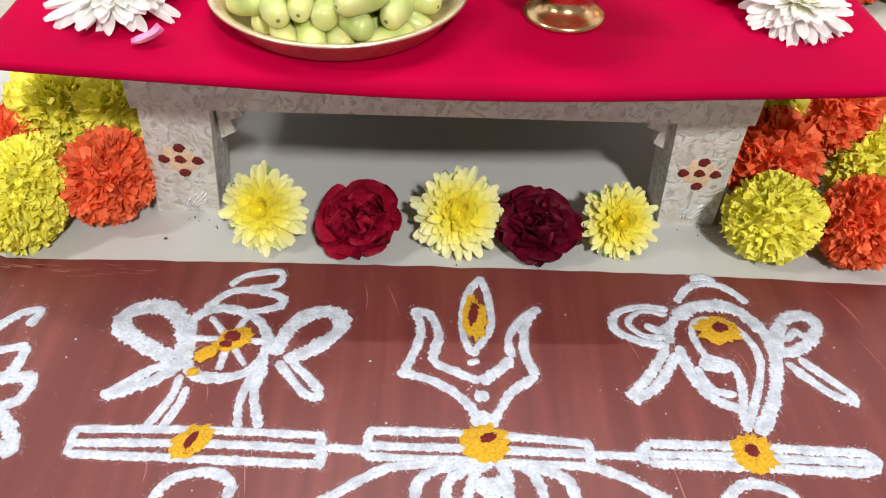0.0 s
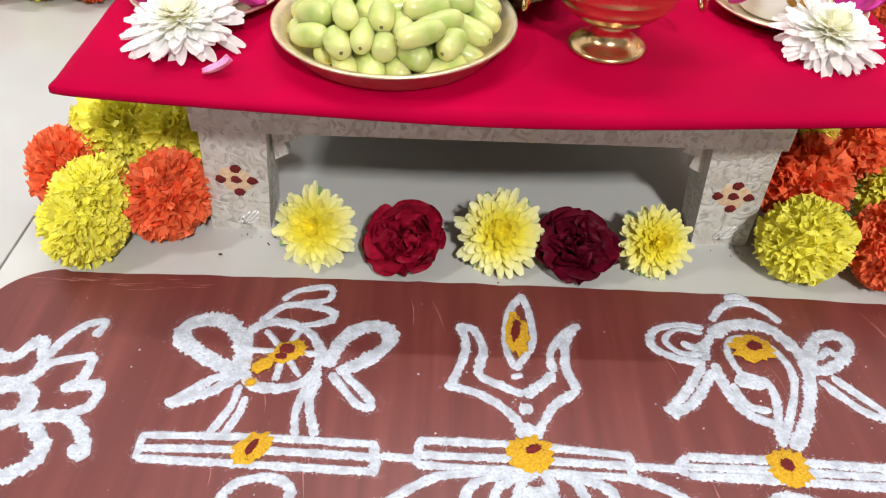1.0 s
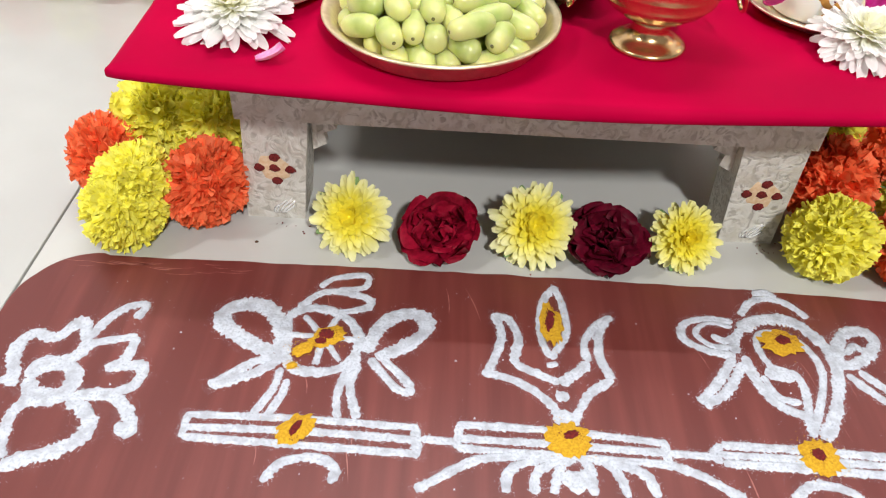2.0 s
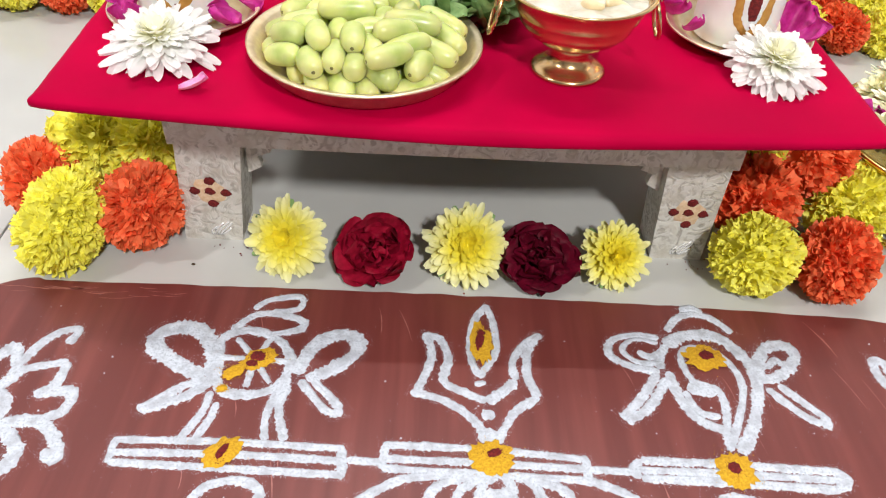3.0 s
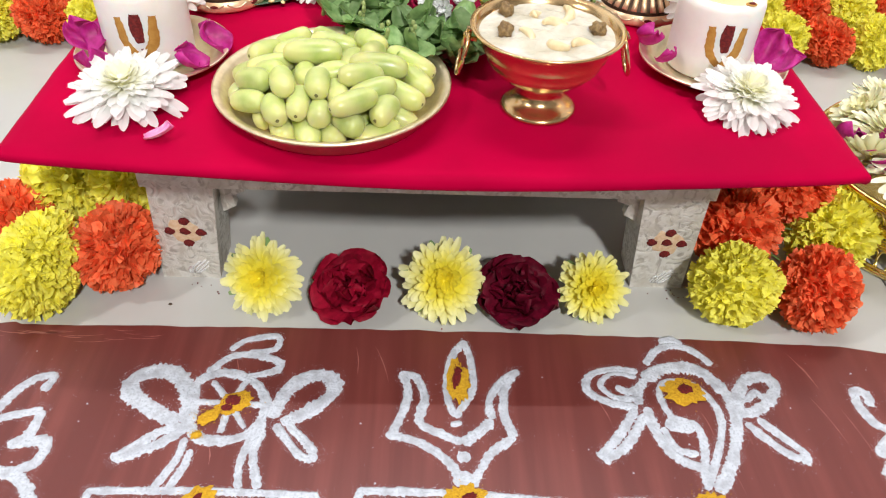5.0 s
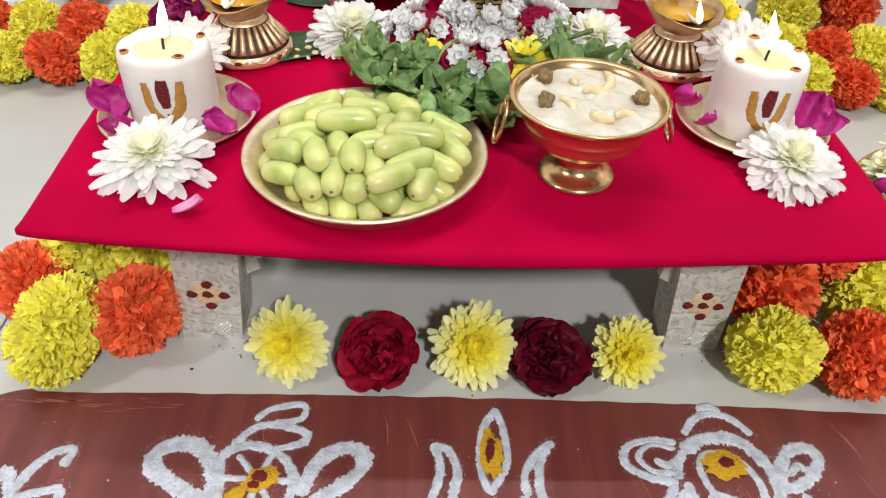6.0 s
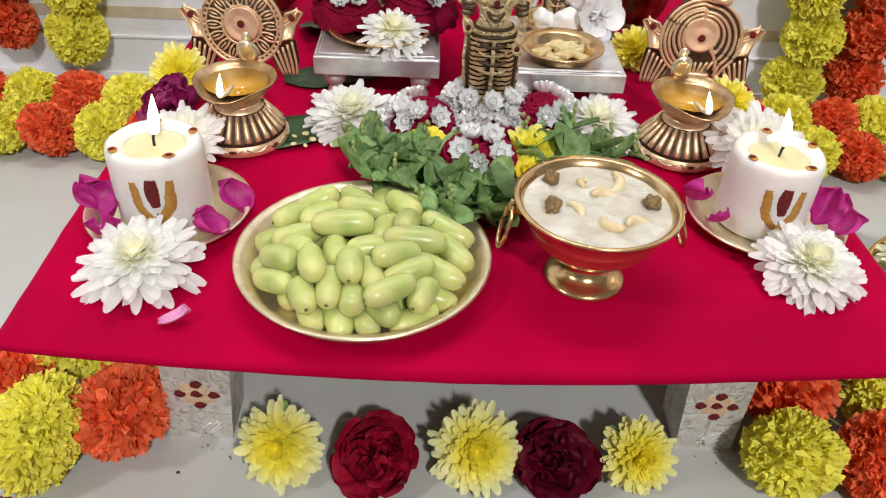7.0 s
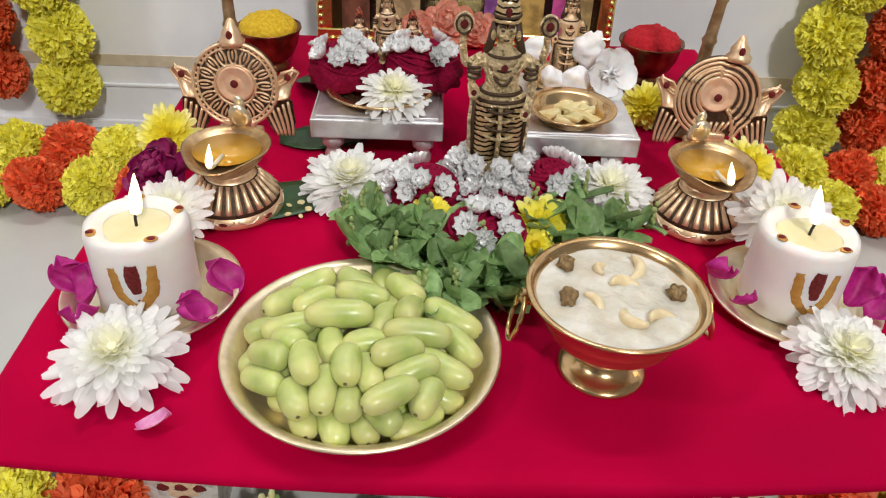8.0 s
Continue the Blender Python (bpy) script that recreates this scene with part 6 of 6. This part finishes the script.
blossom("magenta_rosebud", 0.028, 5, material("deep_magenta", (0.2, 0.003, 0.06), (0.32, 0.006, 0.12), rough=0.55, grain=200, bump=0.4), "deep magenta rosebud lying beside an oil lamp", "flower", facing(-0.230, 0.176, TOP + 0.012, 40, -40), 80, 0.95, None, "", 0.7, 0.05, 0.5, 0.6)


# ---- powder bowls ----
def powder_bowl(x, y, mat, bowl_mat, label):
    t = thing("powder_bowl", label, "bowl", pose(x, y, TOP + 0.0004))
    prof = [(0.001, 0), (0.017, 0), (0.018, 0.003), (0.014, 0.006), (0.014, 0.009), (0.022, 0.014), (0.028, 0.026), (0.0305, 0.038), (0.033, 0.042), (0.0325, 0.043), (0.029, 0.0405), (0.001, 0.040)]
    part("bowl_body", Shape().add(*lathe(prof, 48, 12, 0.012)), bowl_mat, t)
    v, f = ball(0.029, 0.029, 0.015, 36, 20)
    v = [(a * (1 + 0.08 * noise.noise((a * 160, b * 160, c * 160))), b * (1 + 0.08 * noise.noise((a * 160, b * 160, 9))), 0.0405 + max(c, -0.001) * (1 + 0.35 * noise.noise((a * 200, b * 200, 3)))) for a, b, c in v]
    part("powder_mound", Shape().add(v, f), mat, t)
    return t


dark_bowl = material("dark_copper", (0.12, 0.04, 0.02), (0.3, 0.13, 0.06), rough=0.3, metal=0.9, grain=60)
powder_bowl(-0.196, 0.425, material("turmeric_heap", (0.6, 0.36, 0.01), (0.74, 0.5, 0.03), rough=0.95, grain=300, bump=0.8, depth=0.002), dark_bowl, "dark copper bowl heaped with yellow turmeric powder")
powder_bowl(0.190, 0.425, material("vermilion_heap", (0.4, 0.004, 0.012), (0.52, 0.01, 0.02), rough=0.95, grain=300, bump=0.8, depth=0.002), dark_bowl, "dark copper bowl heaped with red vermilion powder")


# ---- framed picture ----
def framed_picture():
    t = thing("framed_picture", "gilt-framed devotional picture standing behind the altar", "picture frame", pose(0.004, 0.500, TOP + 0.001, -4, 0, 0))
    w, h, b = 0.162, 0.30, 0.017
    for name, a in (("frame_rail", (-w, w, -0.006, 0.010, 0, b)), ("frame_rail", (-w, w, -0.006, 0.010, h - b, h)), ("frame_stile", (-w, -w + b, -0.006, 0.010, b, h - b)), ("frame_stile", (w - b, w, -0.006, 0.010, b, h - b))):
        part(name, Shape().add(*box(*a, 0.002)), gilt_mat, t, "gilt moulded frame", False)
    bead = Shape().add(*ball(0.0032, 0.0026, 0.0042, 10, 8)).mesh("gilt_bead", gilt_mat)
    for sx in (-1, 1):
        for k in range(34):
            part("gilt_bead", bead, None, t, m=pose(sx * (w - 0.005), -0.0065, b + 0.004 + 0.0082 * k))
    for k in range(38):
        part("gilt_bead", bead, None, t, m=pose(-w + 0.008 + 0.0083 * k, -0.0065, 0.006, 0, 90, 0))
    part("picture_sheet", Shape().add(*box(-w + b - 0.001, w - b + 0.001, 0.002, 0.004, b - 0.001, h - b + 0.001, 0)), material("picture_ground", (0.012, 0.009, 0.01), (0.05, 0.025, 0.02), rough=0.25, grain=30, bump=0, detail=6, large=(0.06, 0.045, 0.035), large_scale=18, coat=0.6), t, "dark glossy picture")
    for x0, x1, z1, c in ((-0.135, -0.105, 0.2, (0.2, 0.08, 0.05)), (-0.098, -0.050, 0.24, (0.5, 0.38, 0.2)), (0.045, 0.085, 0.24, (0.55, 0.4, 0.12)), (0.094, 0.108, 0.2, (0.6, 0.1, 0.35)), (0.112, 0.138, 0.2, (0.45, 0.34, 0.14)), (0.020, 0.036, 0.2, (0.3, 0.12, 0.4))):
        part("picture_shape", Shape().add(*box(x0, x1, 0.0004, 0.0018, b, z1, 0.0003)), material("picture_tone_%d" % int(1000 + x0 * 1000), tuple(k * 0.55 for k in c), c, rough=0.3, grain=70, detail=6, spread=(0.42, 0.58), bump=0), t, "plain patch of picture colour", False)
    return t


framed_picture()
for i, (x, z, R) in enumerate(((-0.036, 0.066, 0.022), (-0.006, 0.078, 0.024), (0.022, 0.068, 0.022), (-0.012, 0.050, 0.020))):
    blossom("peach_rose", R, 5, peach_mat, "peach and pink rose resting before the framed picture", "flower", facing(x - 0.010, 0.440, TOP + z * 0.6, 55, 0, 40 * i), 90 + i, 0.85, None, "peach roses", 0.7, 0.06, 0.4, 0.45)
flat_leaf(-0.035, 0.435, 0.05, 0.03, 30, "green rose leaf before the framed picture", leaf_mat, 0.003, 0.5)


# ---- gilt flower basket ----
def basket(x, y):
    t = thing("flower_basket", "gilt openwork basket full of loose flowers on the floor", "basket", pose(x, y, 0.0003))
    def ring(r, z, w):
        return Shape().add(*tube([(r * math.cos(u), r * math.sin(u), z) for u in np.linspace(0, 2 * math.pi, 73)[:-1]], w, 6, True))
    for r, z, w in ((0.112, 0.074, 0.0024), (0.110, 0.070, 0.0015), (0.103, 0.050, 0.0016), (0.102, 0.047, 0.0012), (0.084, 0.020, 0.0020), (0.095, 0.003, 0.0024), (0.094, 0.0065, 0.0014)):
        part("gilt_ring", ring(r, z, w), gilt_mat, t)
    part("basket_wall", Shape().add(*lathe([(0.001, 0.018), (0.083, 0.018), (0.093, 0.032), (0.1015, 0.047), (0.0995, 0.048), (0.091, 0.033), (0.082, 0.020), (0.001, 0.020)], 72, 36, 0.006)), gilt_mat, t)
    for k in range(4):
        q = (k + 1) / 5
        part("gilt_ring", ring(0.0845 + 0.0185 * q, 0.0195 + 0.027 * q, 0.0010), gilt_mat, t)
    # the wall is solid: dark beads imitate the shade inside its openings
    slot = Shape().add(*ball(0.0014, 0.0030, 0.0021, 10, 6)).mesh("pierced_slot", groove_mat)
    for k in range(72):
        q = 0.3 if k % 2 else 0.7
        part("pierced_slot", slot, None, t, m=rot(0, 0, 5 * k) @ Matrix.Translation((0.0840 + 0.0185 * q, 0, 0.0195 + 0.027 * q)) @ rot(0, 34, 0))
    loop = Shape().add(*tube([(0.0, 0.0048 * math.sin(u), 0.0088 * math.cos(u)) for u in np.linspace(0, 2 * math.pi, 15)[:-1]], 0.0012, 6, True)).mesh("gilt_loop", gilt_mat)
    for k in range(60):
        a = 6 * k
        part("gilt_loop", loop, None, t, m=rot(0, 0, a) @ Matrix.Translation((0.1068, 0, 0.060)) @ rot(14, 24, 0))
        part("gilt_loop", loop, None, t, m=rot(0, 0, a + 3) @ Matrix.Translation((0.0900, 0, 0.0120)) @ rot(18, -32, 0))
    return t


BX, BY = 0.452, 0.088
basket(BX, BY)
cream_petal = radial("cream_petal", [(0.0, (0.85, 0.76, 0.25)), (0.35, (0.92, 0.88, 0.55)), (1.0, (0.94, 0.92, 0.72))], 0.04)
rng = random.Random(31)
for k in range(19):
    a = 2.4 * k + 2.6
    r = 0.0205 * math.sqrt(k) if k else 0
    blossom("cream_chrysanthemum", rng.uniform(0.034, 0.044), 6, cream_petal, "cream chrysanthemum heaped in the gilt basket", "flower", facing(BX + r * math.cos(a), BY + r * math.sin(a), 0.066 + 0.03 * (1 - (r / 0.1) ** 2), rng.uniform(5, 50), rng.uniform(-180, 180)), 100 + k, 0.28, heart_yellow, "flowers heaped in the basket")
blossom("peach_rose", 0.026, 5, peach_mat, "peach rose lying among cream flowers in the basket", "flower", facing(0.398, 0.035, 0.088, 40, -30), 140, 0.85, None, "", 0.7, 0.06, 0.4, 0.45)
for k in range(8):
    a = 160 + 18 * k
    loose_petal(BX + 0.088 * math.cos(radians(a)), BY + 0.088 * math.sin(radians(a)), 0.074 + 0.005 * (k % 3), 0.034, 0.026, a + 60 * (k % 2), 20, magenta_mat, "magenta petal among flowers in the basket", 0.8)
for k in range(4):
    loose_petal(BX - 0.05 + 0.03 * k, BY - 0.075 - 0.004 * k, 0.080, 0.036, 0.022, 150 - 30 * k, 24, dark_leaf, "dark green leaf among flowers in the basket", 0.6)
loose_petal(0.432, -0.046, 0.001, 0.034, 0.022, -62, 3, magenta_mat, "magenta petal fallen on the floor tile", 0.35)
speck = Shape().add(*ball(0.0016, 0.0012, 0.0007, 10, 6))
tagged(part("seed_speck", speck, groove_mat, None, "tiny dark speck on the floor tile", m=pose(-0.205, -0.032, 0.0008)), category="crumb")
crumbs = Shape()
rng = random.Random(77)
for cx, cy, n in ((-0.170, -0.006, 16), (-0.150, -0.008, 8), (0.200, -0.005, 9), (0.03, -0.05, 3)):
    for _ in range(n):
        crumbs.add(*ball(rng.uniform(0.0003, 0.0009), rng.uniform(0.0003, 0.0009), 0.0004, 7, 5), Matrix.Translation((cx + rng.gauss(0, 0.012), cy + rng.gauss(0, 0.004) - 0.003, 0.0003)))
tagged(part("vermilion_crumbs", crumbs, vermilion_mat, None, "scattered dark red vermilion crumbs on the tiles"), category="crumbs", kind="stuff")
for k in range(7):
    a = 1.3 * k
    ob = part("yellow_crumb", Shape().add(*ball(0.0028, 0.0018, 0.001, 9, 6)), crystal, None, "pale yellow petal crumb beside an oil lamp", m=pose(-0.128 + 0.008 * math.cos(a), 0.150 + 0.010 * math.sin(a), TOP + 0.006, 20 * math.sin(a), 0, 70 * k))
    tagged(ob, category="crumb", group="petal crumbs")
